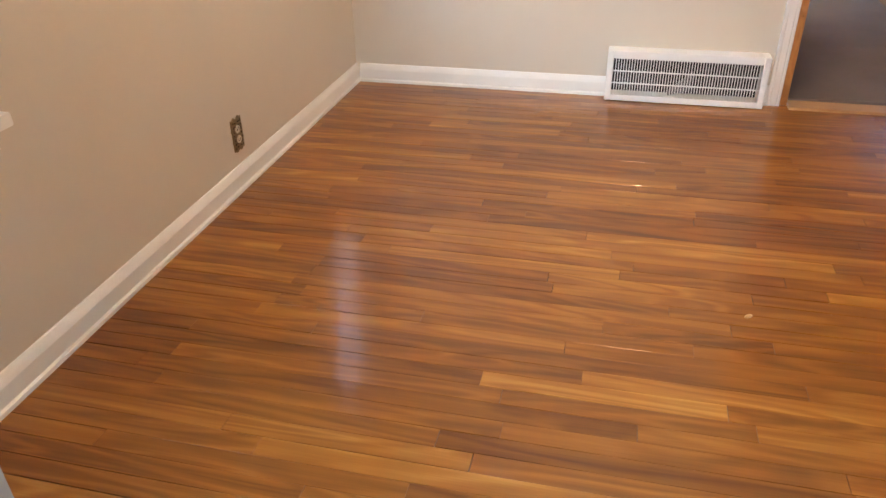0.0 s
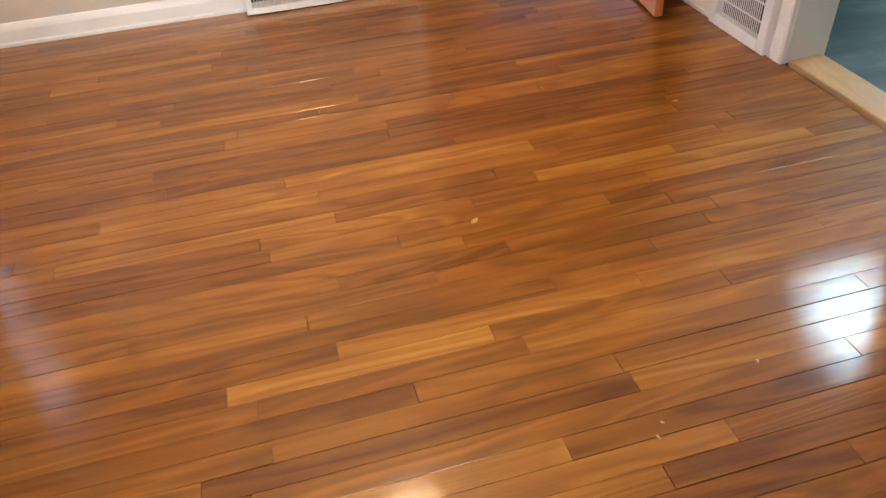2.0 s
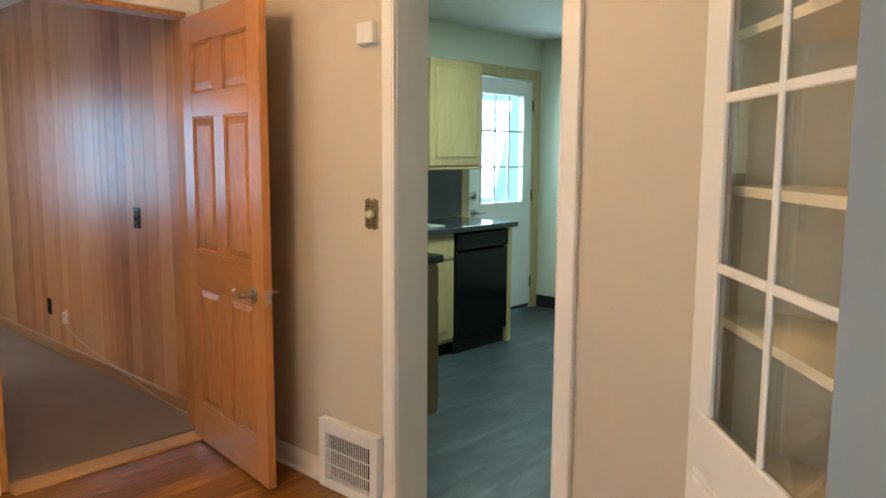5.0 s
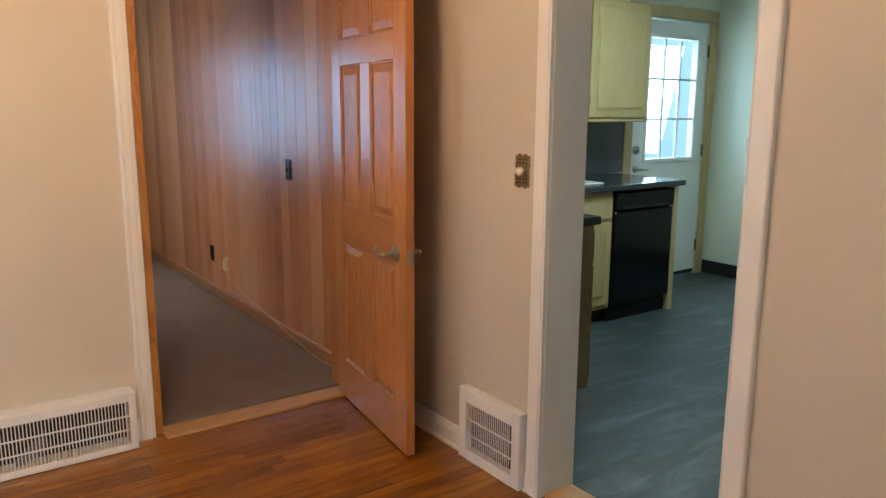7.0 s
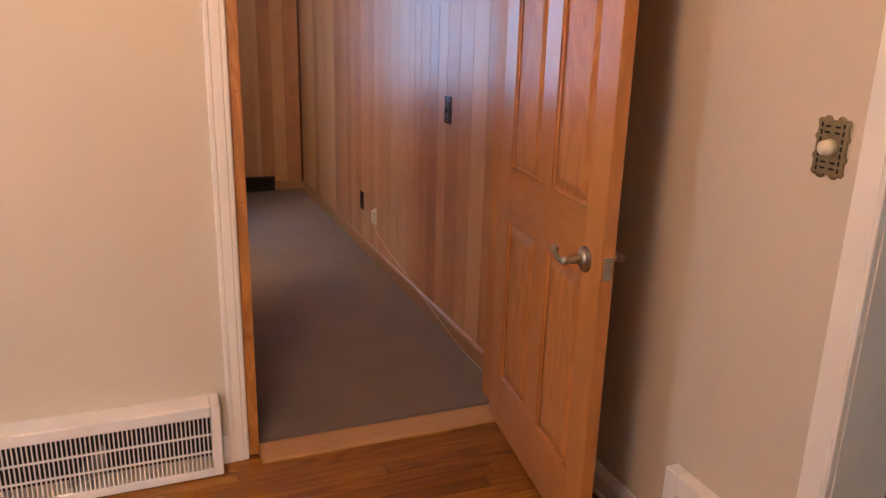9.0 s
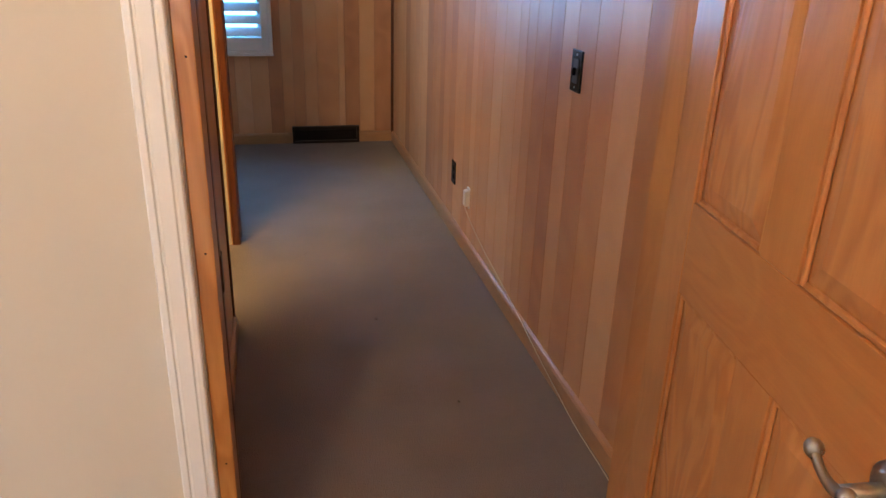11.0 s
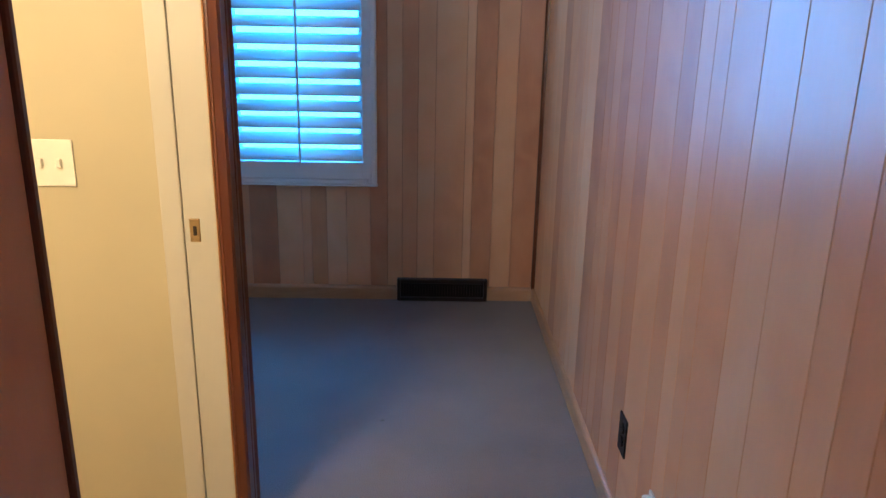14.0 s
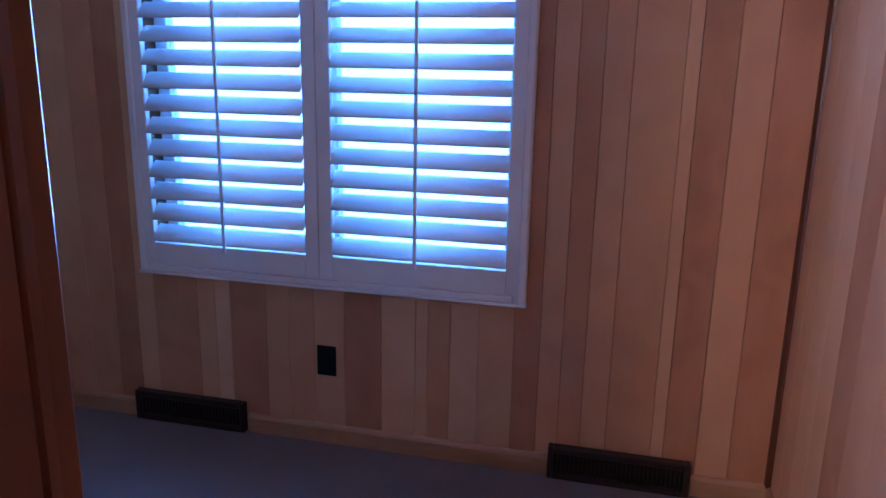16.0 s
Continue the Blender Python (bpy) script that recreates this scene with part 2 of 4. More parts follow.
OAK_DOOR = wood("honey_oak_veneer", [(0.28, 0.085, 0.020), (0.43, 0.155, 0.042), (0.55, 0.225, 0.070), (0.64, 0.30, 0.105)], "z", 0.30, 1.1, 0.5, 0.6, True, 26.0, 0.06, 0.22, 0.05, 0.55)
OAK_PANEL = wood("honey_oak_cathedral_panel", [(0.26, 0.078, 0.018), (0.43, 0.155, 0.042), (0.55, 0.225, 0.070), (0.66, 0.32, 0.115)], "z", 0.42, 1.1, 0.3, 0.6, True, 30.0, 0.12, 0.15, 0.13, 0.45, 0.2, 1.0, 0.7, 1.2)
OAK_DOOR_RAIL = wood("honey_oak_rail", [(0.28, 0.085, 0.020), (0.43, 0.155, 0.042), (0.55, 0.225, 0.070), (0.64, 0.30, 0.105)], "x", 0.30, 1.1, 0.5, 0.6, True, 26.0, 0.06, 0.22, 0.05, 0.55)
JAMB_WOOD = wood("orange_stained_jamb", [(0.24, 0.078, 0.016), (0.42, 0.17, 0.044), (0.58, 0.28, 0.09)], "z", 0.3, 1.0, 0.3, 0.6, True, 40.0, 0.06, 0.2, 0.16, 0.9)
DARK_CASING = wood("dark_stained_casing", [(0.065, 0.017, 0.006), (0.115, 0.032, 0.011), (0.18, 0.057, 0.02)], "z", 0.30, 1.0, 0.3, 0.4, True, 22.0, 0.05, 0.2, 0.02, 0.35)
BASE_WOOD_Y = wood("stained_pine_base_y", [(0.34, 0.17, 0.075), (0.46, 0.26, 0.13), (0.56, 0.35, 0.19)], "y", 0.36, 1.0, 0.15, 0.4, True, 34.0, 0.05, 0.3)
BASE_WOOD_X = wood("stained_pine_base_x", [(0.34, 0.17, 0.075), (0.46, 0.26, 0.13), (0.56, 0.35, 0.19)], "x", 0.36, 1.0, 0.15, 0.4, True, 34.0, 0.05, 0.3)
SILL_X = wood("light_oak_threshold_x", [(0.40, 0.20, 0.08), (0.54, 0.31, 0.14), (0.64, 0.41, 0.20)], "x", 0.36, 1.0, 0.15, 0.6, True, 34.0, 0.06, 0.3)
SILL_Y = wood("light_oak_threshold_y", [(0.40, 0.22, 0.10), (0.54, 0.33, 0.16), (0.62, 0.42, 0.22)], "y", 0.36, 1.0, 0.15, 0.6, True, 34.0, 0.06, 0.3)
MAPLE = wood("maple_cabinet_lacquer", [(0.42, 0.27, 0.12), (0.55, 0.39, 0.19), (0.64, 0.48, 0.27)], "z", 0.32, 0.8, 0.2, 0.3, True, 24.0, 0.03, 0.25)
CARPET = carpet("grey_brown_low_pile_carpet", (0.104, 0.080, 0.073), (0.255, 0.205, 0.190))
VINYL = vinyl("grey_wood_look_vinyl")
NICKEL = metal("satin_nickel", (0.52, 0.47, 0.40), 0.28)
BRASS = metal("aged_brass_filigree", (0.34, 0.27, 0.16), 0.36, 0.25)
STRIKE = metal("brass_strike_plate", (0.60, 0.42, 0.18), 0.35, 0.2)
BRONZE = metal("dark_bronze", (0.10, 0.08, 0.065), 0.4)
STEEL = metal("stainless_steel", (0.62, 0.63, 0.64), 0.25)
GLASS = glass("window_glass")
LAMP_GLASS = glow("frosted_lamp_glass", (1.0, 0.72, 0.42), 7.0)
LAMP_COOL = glow("kitchen_lamp_diffuser", (0.55, 0.88, 1.0), 3.0)
DAYLIGHT = glow("overcast_distance", (0.16, 0.52, 1.0), 6.0)
DAYLIGHT_BACK = glow("overcast_distance_back", (0.26, 0.62, 1.0), 0.95)
DAYLIGHT_SIDE = glow("overcast_distance_side", (0.42, 0.72, 1.0), 2.0)
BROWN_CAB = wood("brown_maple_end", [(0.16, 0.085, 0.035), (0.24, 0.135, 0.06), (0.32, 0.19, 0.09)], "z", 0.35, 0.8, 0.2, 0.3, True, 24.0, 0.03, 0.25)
BARK = paint("grey_bark", (0.10, 0.085, 0.07), 0.9, 0.3, 12.0, 0.5, 40, 0.2)
GRASS = paint("winter_lawn", (0.10, 0.12, 0.05), 0.95, 0.35, 3.0, 0.6, 60, 0.1)

# ---- building helpers ----


def box(bm, x0, x1, y0, y1, z0, z1, bevel=0.0, seg=1):
    r = bmesh.ops.create_cube(bm, size=1.0)
    vs = r["verts"]
    for v in vs:
        v.co = ((x0 + x1) / 2 + v.co.x * (x1 - x0), (y0 + y1) / 2 + v.co.y * (y1 - y0), (z0 + z1) / 2 + v.co.z * (z1 - z0))
    if bevel:
        es = list({e for v in vs for e in v.link_edges})
        bmesh.ops.bevel(bm, geom=es, offset=bevel, segments=seg, affect="EDGES", profile=0.6)
    return bm


def boxed(*args, **kw):
    return box(bmesh.new(), *args, **kw)


def rod(bm, a, b, r0, r1=None, seg=16):
    a, b = Vector(a), Vector(b)
    m = Matrix.Translation((a + b) / 2) @ (b - a).to_track_quat("Z", "Y").to_matrix().to_4x4()
    bmesh.ops.create_cone(bm, cap_ends=True, segments=seg, radius1=r0, radius2=r0 if r1 is None else r1, depth=(b - a).length, matrix=m)
    return bm


def ball(bm, c, r, sx=1, sy=1, sz=1, u=20, v=12):
    bmesh.ops.create_uvsphere(bm, u_segments=u, v_segments=v, radius=r, matrix=Matrix.Translation(c) @ Matrix.Diagonal((sx, sy, sz, 1)))
    return bm


def extrude_profile(bm, pts, p0, p1, out):
    """A moulding: profile (distance out from the wall, height) drawn from p0 to p1; out is the unit way off the wall."""
    p0, p1, out = Vector(p0), Vector(p1), Vector(out)
    rows = []
    for p in (p0, p1):
        rows.append([bm.verts.new(p + out * d + Vector((0, 0, h))) for d, h in pts])
    n = len(pts)
    for i in range(n):
        j = (i + 1) % n
        bm.faces.new((rows[0][i], rows[0][j], rows[1][j], rows[1][i]))
    bm.faces.new(rows[0][::-1])
    bm.faces.new(rows[1])
    bmesh.ops.recalc_face_normals(bm, faces=bm.faces)
    return bm


def casing_profile(bm, pts, z0, z1, origin, along, out):
    """An upright moulding: profile (along the wall, out from it) from z0 to z1."""
    o, al, ou = Vector(origin), Vector(along), Vector(out)
    rows = [[bm.verts.new(o + al * a + ou * d + Vector((0, 0, z))) for a, d in pts] for z in (z0, z1)]
    n = len(pts)
    for i in range(n):
        j = (i + 1) % n
        bm.faces.new((rows[0][i], rows[0][j], rows[1][j], rows[1][i]))
    bm.faces.new(rows[0][::-1])
    bm.faces.new(rows[1])
    bmesh.ops.recalc_face_normals(bm, faces=bm.faces)
    return bm


def mesh_ob(name, bm, material, smooth=False):
    me = bpy.data.meshes.new(name)
    bm.to_mesh(me)
    bm.free()
    me.materials.append(material)
    if smooth:
        for p in me.polygons:
            p.use_smooth = True
    return new(name, me)


def part(name, bm, material, parent, label="", smooth=False):
    ob = mesh_ob(name, bm, material, smooth)
    ob.parent = parent
    if label:
        ob["label"] = label
    return ob


def thing(name, label, category, group="", kind="", m=None):
    ob = new(name)
    ob.empty_display_size = 0.1
    if m is not None:
        ob.matrix_world = m
    return tagged(ob, label, category, group, kind)


def structure(name, bm, material, label, category):
    return tagged(mesh_ob(name, bm, material), label, category, kind="structure")


def wall(name, axis, d0, d1, u0, u1, z0, z1, holes, material, label):
    """A wall slab across the axis from d0 to d1, from u0 to u1 along it, with openings (u0, u1, z0, z1) cut through."""
    us = sorted({u0, u1, *[h[0] for h in holes], *[h[1] for h in holes]})
    zs = sorted({z0, z1, *[h[2] for h in holes], *[h[3] for h in holes]})
    solid = {}
    for i in range(len(us) - 1):
        for k in range(len(zs) - 1):
            cu, cz = (us[i] + us[i + 1]) / 2, (zs[k] + zs[k + 1]) / 2
            solid[i, k] = not any(h[0] < cu < h[1] and h[2] < cz < h[3] for h in holes)
    bm = bmesh.new()
    made = {}

    def v(i, k, s):
        if (i, k, s) not in made:
            d = (d0, d1)[s]
            made[i, k, s] = bm.verts.new((d, us[i], zs[k]) if axis == "x" else (us[i], d, zs[k]))
        return made[i, k, s]

    for (i, k), full in solid.items():
        if not full:
            continue
        for s in (0, 1):
            bm.faces.new((v(i, k, s), v(i + 1, k, s), v(i + 1, k + 1, s), v(i, k + 1, s)))
        for (di, dk), (a, b) in {(-1, 0): ((i, k), (i, k + 1)), (1, 0): ((i + 1, k), (i + 1, k + 1)), (0, -1): ((i, k), (i + 1, k)), (0, 1): ((i, k + 1), (i + 1, k + 1))}.items():
            if not solid.get((i + di, k + dk), False):
                bm.faces.new((v(*a, 0), v(*b, 0), v(*b, 1), v(*a, 1)))
    bmesh.ops.recalc_face_normals(bm, faces=bm.faces)
    return structure(name, bm, material, label, "wall")


# ---- plan (metres) ----
DW, DE, DN, DS = -0.69, 2.46, 4.30, 1.13          # dining room faces
TN = 4.42                                          # far face of the dining north wall
JL, JR = 1.494, 2.365                              # doorway to the panelled room
KY0, KY1 = 2.250, 2.965                            # kitchen opening
KX = 2.62                                          # kitchen side of that wall
PX = 2.465                                         # panelled east wall
CL = 1.425                                         # corridor west wall
HY0, HY1 = 5.58, 6.47                              # hall doorway
FY = 8.39                                          # far wall
FW = -1.30                                         # far room west wall
KN, KE, KS = 4.98, 6.23, 0.6                       # kitchen
H = 2.44
CZ = 0.024                                         # top of the carpet

# ---- floors and ceilings ----
structure("floor_subfloor", boxed(-2.2, 6.6, -3.4, 8.7, -0.20, -0.022), VOID, "dark subfloor under all the rooms", "floor")
structure("floor_carpet", boxed(FW, PX + 0.05, 4.345, FY + 0.02, -0.02, CZ, 0.012, seg=3), CARPET, "grey brown low pile carpet in panelled room", "carpet")
structure("floor_vinyl", boxed(2.585, KE + 0.05, KS, KN + 0.05, -0.02, 0.0), VINYL, "grey wood look sheet vinyl kitchen floor", "floor")
structure("ceiling_dining", boxed(DW - 0.1, DE + 0.1, DS - 0.05, TN, H, H + 0.1), CEILING, "flat white painted dining room ceiling", "ceiling")
structure("ceiling_living", boxed(-2.1, 3.6, -3.2, DS - 0.05, H, H + 0.1), CEILING, "flat white painted living room ceiling", "ceiling")
structure("ceiling_far_room", boxed(FW - 0.1, PX + 0.1, TN, FY + 0.2, H, H + 0.1), CEILING, "flat white painted panelled room ceiling", "ceiling")
structure("ceiling_kitchen", boxed(DE + 0.1, KE + 0.1, KS - 0.1, TN, H, H + 0.1), CEILING, "flat white painted kitchen ceiling", "ceiling")
structure("ceiling_kitchen_back", boxed(PX + 0.1, KE + 0.1, TN, KN + 0.1, H, H + 0.1), CEILING, "flat white painted kitchen ceiling", "ceiling")

# ---- walls ----
W1, W2 = (1.26, 1.825, 0.70, 2.02), (3.66, 4.14, 0.70, 2.02)
wall("wall_dining_west", "x", DW - 0.16, DW, DS, TN, 0, H, [W1, W2], BEIGE, "beige painted plaster wall with two windows")
wall("wall_dining_north", "y", DN, TN, DW, DE + 0.16, 0, H, [(JL - 0.033, JR + 0.02, 0, 2.06)], BEIGE, "beige painted plaster wall with a doorway")
wall("wall_dining_east", "x", DE, 2.54, DS, DN, 0, H, [(KY0 - 0.02, KY1 + 0.02, 0, 2.08)], BEIGE, "beige painted plaster wall with kitchen opening")
wall("wall_kitchen_west", "x", 2.54, KX, KS, KN, 0, H, [(KY0 - 0.02, KY1 + 0.02, 0, 2.08)], KITCHEN, "pale painted kitchen wall with an opening")
OX0, OX1 = -0.065, 1.15
wall("wall_dining_south", "y", 1.02, DS, DW - 0.16, DE, 0, H, [(OX0, OX1, 0, 2.1)], GREY, "grey painted wall with a wide cased opening")
wall("wall_living_south", "y", -3.2, -3.06, -2.1, 3.6, 0, H, [(-0.4, 1.8, 0.8, 2.2)], GREY, "grey painted living room wall with a window")
wall("wall_living_west", "x", -2.1, -1.98, -3.06, 1.02, 0, H, [], GREY, "grey painted plain living room wall")
wall("wall_living_east", "x", 3.48, 3.6, -3.06, 1.02, 0, H, [], GREY, "grey painted plain living room wall")
wall("wall_living_north_west", "y", 1.02, DS, -2.1, DW - 0.16, 0, H, [], GREY, "grey painted plain living room wall")
wall("wall_living_north_east", "y", 1.02, DS, DE + 0.16, 3.6, 0, H, [], GREY, "grey painted plain living room wall")
wall("wall_kitchen_south", "y", KS - 0.1, KS, KX, KE, 0, H, [], KITCHEN, "pale painted plain kitchen wall")
wall("wall_kitchen_east", "x", KE, KE + 0.12, KS, KN + 0.12, 0, H, [], KITCHEN, "pale green white painted kitchen wall")
KD0, KD1 = 5.22, 6.11
wall("wall_kitchen_north", "y", KN, KN + 0.12, KX, KE, 0, H, [(KD0, KD1, 0, 2.07)], KITCHEN, "pale green white painted wall with back door")
WX0, WX1, WZ0, WZ1 = 0.21, 1.59, 0.70, 1.98
wall("wall_far_north", "y", FY + 0.014, FY + 0.17, FW - 0.1, PX + 0.1, 0, H, [(WX0, WX1, WZ0, WZ1)], DARK_CASING, "wall behind the far panelling with a window")
wall("wall_far_east", "x", PX + 0.014, PX + 0.074, TN, FY + 0.014, 0, H, [], DARK_CASING, "wall behind the long panelling")
wall("wall_far_west", "x", FW - 0.1, FW, 6.49, FY + 0.014, 0, H, [], PANEL, "panelled side wall of the far room")
wall("wall_corridor_west", "x", 1.30, CL - 0.012, TN, HY0 - 0.014, 0, H, [], DARK_CASING, "wall behind the corridor panelling")
wall("wall_hall_north", "y", 6.485, 6.553, FW, 1.395, 0, H, [], CREAM, "cream painted hall wall in warm light")
wall("wall_hall_south", "y", TN, TN + 0.1, FW, 1.30, 0, H, [], CREAM, "cream painted hall wall")
wall("wall_hall_west", "x", FW - 0.1, FW, TN, 6.485, 0, H, [], CREAM, "cream painted hall end wall")
wall("wall_hall_head", "x", 1.30, CL - 0.012, HY0 - 0.014, 6.485, 2.06, H, [], DARK_CASING, "wall over the hall doorway")
wall("wall_hall_east", "x", 1.292, 1.30, TN + 0.1, HY0 - 0.014, 0, H, [], CREAM, "cream painted hall side of the corridor wall")

# ---- trim: baseboards ----
BASE = [(0.0, 0.0), (0.022, 0.0), (0.022, 0.012), (0.015, 0.018), (0.015, 0.066), (0.012, 0.078), (0.009, 0.086), (0.005, 0.094), (0.0, 0.096)]
LOW = [(0.0, 0.0), (0.014, 0.0), (0.014, 0.058), (0.010, 0.068), (0.004, 0.073), (0.0, 0.074)]


def base(name, p0, p1, out, material, label, profile=BASE):
    ob = structure(name, extrude_profile(bmesh.new(), profile, p0, p1, out), material, label, "baseboard")
    return ob


base("baseboard", (DW, DS, 0), (DW, DN, 0), (1, 0, 0), WHITE, "white painted moulded baseboard on beige wall")
base("baseboard", (DW + 0.022, DN, 0), (0.630, DN, 0), (0, -1, 0), WHITE, "white painted moulded baseboard beside the register")
base("baseboard", (1.372, DN, 0), (1.398, DN, 0), (0, -1, 0), WHITE, "short white baseboard piece beside the casing")
base("baseboard", (JR + 0.068, DN, 0), (DE - 0.022, DN, 0), (0, -1, 0), WHITE, "short white baseboard behind the door")
base("baseboard", (DE, 3.415, 0), (DE, DN, 0), (-1, 0, 0), WHITE, "white painted baseboard behind the open door")
base("baseboard", (DE, KY1 + 0.068, 0), (DE, 3.042, 0), (-1, 0, 0), WHITE, "short white baseboard between register and casing")
base("baseboard", (DE, 1.64, 0), (DE, KY0 - 0.068, 0), (-1, 0, 0), WHITE, "white painted moulded baseboard beside cabinet")
base("baseboard", (OX1, 1.02, 0), (2.4, 1.02, 0), (0, -1, 0), WHITE, "white painted living room baseboard")
base("baseboard", (-1.9, 1.02, 0), (OX0, 1.02, 0), (0, -1, 0), WHITE, "white painted living room baseboard")
base("baseboard", (PX, TN + 0.02, CZ), (PX, FY - 0.014, CZ), (-1, 0, 0), BASE_WOOD_Y, "light stained low wooden baseboard", LOW)
base("baseboard", (0.585, FY, CZ), (1.735, FY, CZ), (0, -1, 0), BASE_WOOD_X, "light stained low wooden baseboard under window", LOW)
base("baseboard", (2.215, FY, CZ), (PX, FY, CZ), (0, -1, 0), BASE_WOOD_X, "light stained short wooden baseboard in corner", LOW)
base("baseboard", (FW, FY, CZ), (0.095, FY, CZ), (0, -1, 0), BASE_WOOD_X, "light stained low wooden baseboard", LOW)
base("baseboard", (CL, 4.57, CZ), (CL, HY0, CZ), (1, 0, 0), BASE_WOOD_Y, "stained low wooden baseboard in corridor", LOW)
base("baseboard", (FW, 6.485, CZ), (1.249, 6.485, CZ), (0, -1, 0), WHITE, "white painted hall baseboard", LOW)
base("baseboard", (KE, KS, 0), (KE, KN, 0), (-1, 0, 0), BLACK_BASE, "black kitchen baseboard on pale wall", [(0, 0), (0.012, 0), (0.012, 0.10), (0.006, 0.108), (0, 0.108)])
base("baseboard", (6.205, KN, 0), (KE - 0.012, KN, 0), (0, -1, 0), BLACK_BASE, "black kitchen baseboard beside the door", [(0, 0), (0.012, 0), (0.012, 0.10), (0.006, 0.108), (0, 0.108)])

# ---- trim: casings, jambs, thresholds ----
CAS = [(0, 0), (0.060, 0), (0.060, 0.018), (0.057, 0.021), (0.048, 0.021), (0.045, 0.017), (0.043, 0.017), (0.040, 0.019), (0.018, 0.019), (0.015, 0.015), (0.013, 0.015), (0.010, 0.017), (0.003, 0.017), (0, 0.014)]
FLAT = [(0, 0), (0.066, 0), (0.066, 0.016), (0.062, 0.020), (0.012, 0.020), (0.010, 0.017), (0.007, 0.017), (0.005, 0.019), (0.002, 0.019), (0, 0.017)]


def casing(origin, along, out, material, label, z1=2.06, z0=0.0, pts=CAS):
    return structure("casing_trim", casing_profile(bmesh.new(), pts, z0, z1, origin, along, out), material, label, "door casing")


# doorway to the panelled room
casing((JL - 0.036, DN, 0), (-1, 0, 0), (0, -1, 0), WHITE, "white painted fluted door casing")
casing((JR + 0.002, DN, 0), (1, 0, 0), (0, -1, 0), WHITE, "white painted fluted casing behind the door")
structure("trim_head", boxed(JL - 0.096, JR + 0.068, DN - 0.02, DN, 2.062, 2.128, 0.004), WHITE, "white painted head casing over doorway", "door casing")
structure("jamb_left", boxed(JL - 0.0325, JL, DN + 0.002, 4.388, 0, 2.04, 0.003, seg=2), JAMB_WOOD, "orange stained wooden door jamb with nail holes", "door jamb")
for z in (1.19, 0.86, 0.42):
    structure("nail_hole_trim", boxed(JL - 0.017, JL - 0.012, 4.3012, 4.306, z, z + 0.005, 0.0015), VOID, "small dark nail hole in jamb", "nail hole")
structure("jamb_left_inner", casing_profile(bmesh.new(), [(0, 0), (0, 0.052), (0.006, 0.060), (0.030, 0.062), (0.036, 0.056), (0.044, 0.056), (0.052, 0.062), (0.066, 0.063), (0.078, 0.056), (0.088, 0.044), (0.13, 0.036), (0.15, 0.020), (0.17, 0.014), (0.18, 0.0)], 0, 2.04, (CL + 0.004, 4.3885, 0), (0, 1, 0), (1, 0, 0)), DARK_CASING, "dark stained moulded inner casing of the doorway", "door casing")
structure("jamb_right", boxed(JR, JR + 0.02, DN - 0.004, TN + 0.004, 0, 2.04, 0.002), OAK_DOOR, "orange stained wooden hinge jamb", "door jamb")
structure("jamb_head", boxed(JL - 0.032, JR + 0.02, DN - 0.004, TN + 0.004, 2.0405, 2.06, 0.002), JAMB_WOOD, "orange stained wooden head jamb", "door jamb")
structure("strike_plate_trim", boxed(CL + 0.058, CL + 0.0685, 4.440, 4.474, 0.72, 0.80, 0.003), BRONZE, "dark bronze strike plate on wooden jamb", "strike plate")
structure("threshold_1", boxed(JL, JR, 4.238, 4.352, -0.012, 0.013, 0.006, seg=2), SILL_X, "light oak threshold board in doorway", "threshold")
# kitchen opening
casing((DE, KY1 + 0.002, 0), (0, 1, 0), (-1, 0, 0), WHITE, "white painted casing at kitchen opening", 2.08, pts=FLAT)
casing((DE, KY0 - 0.002, 0), (0, -1, 0), (-1, 0, 0), WHITE, "white painted casing at kitchen opening", 2.08, pts=FLAT)
structure("trim_head_kitchen", boxed(DE - 0.02, DE, KY0 - 0.066, KY1 + 0.066, 2.082, 2.148, 0.004), WHITE, "white painted head casing over kitchen opening", "door casing")
structure("jamb_kitchen_far", boxed(DE - 0.004, KX + 0.004, KY1, KY1 + 0.02, 0, 2.06, 0.003), WHITE, "white painted deep opening jamb", "door jamb")
structure("jamb_kitchen_near", boxed(DE - 0.004, KX + 0.004, KY0 - 0.02, KY0, 0, 2.06, 0.003), WHITE, "white painted deep opening jamb", "door jamb")
structure("jamb_kitchen_head", boxed(DE - 0.004, KX + 0.004, KY0 - 0.02, KY1 + 0.02, 2.06, 2.08, 0.003), WHITE, "white painted opening head jamb", "door jamb")
structure("threshold_2", boxed(2.474, 2.612, KY0, KY1, -0.012, 0.014, 0.006, seg=2), SILL_Y, "light oak threshold strip to kitchen", "threshold")
# hall doorway
structure("jamb_hall_far", boxed(1.3045, 1.3850, 6.461, 6.484, 0.004, 2.06, 0.0012), JAMB_CREAM, "cream white painted hall door jamb", "door jamb")
structure("jamb_hall_stop", boxed(1.250, 1.3025, 6.457, 6.484, 0.004, 2.06, 0.004, seg=2), JAMB_CREAM, "cream white painted door stop board", "door stop")
hs = structure("strike_plate_hall", boxed(1.318, 1.344, 6.458, 6.463, 0.885, 0.945, 0.002), STRIKE, "brass strike plate on cream jamb", "strike plate")
part("latch_hole", boxed(1.327, 1.336, 6.4565, 6.4585, 0.902, 0.926, 0.001), BRONZE, hs, "dark latch hole")
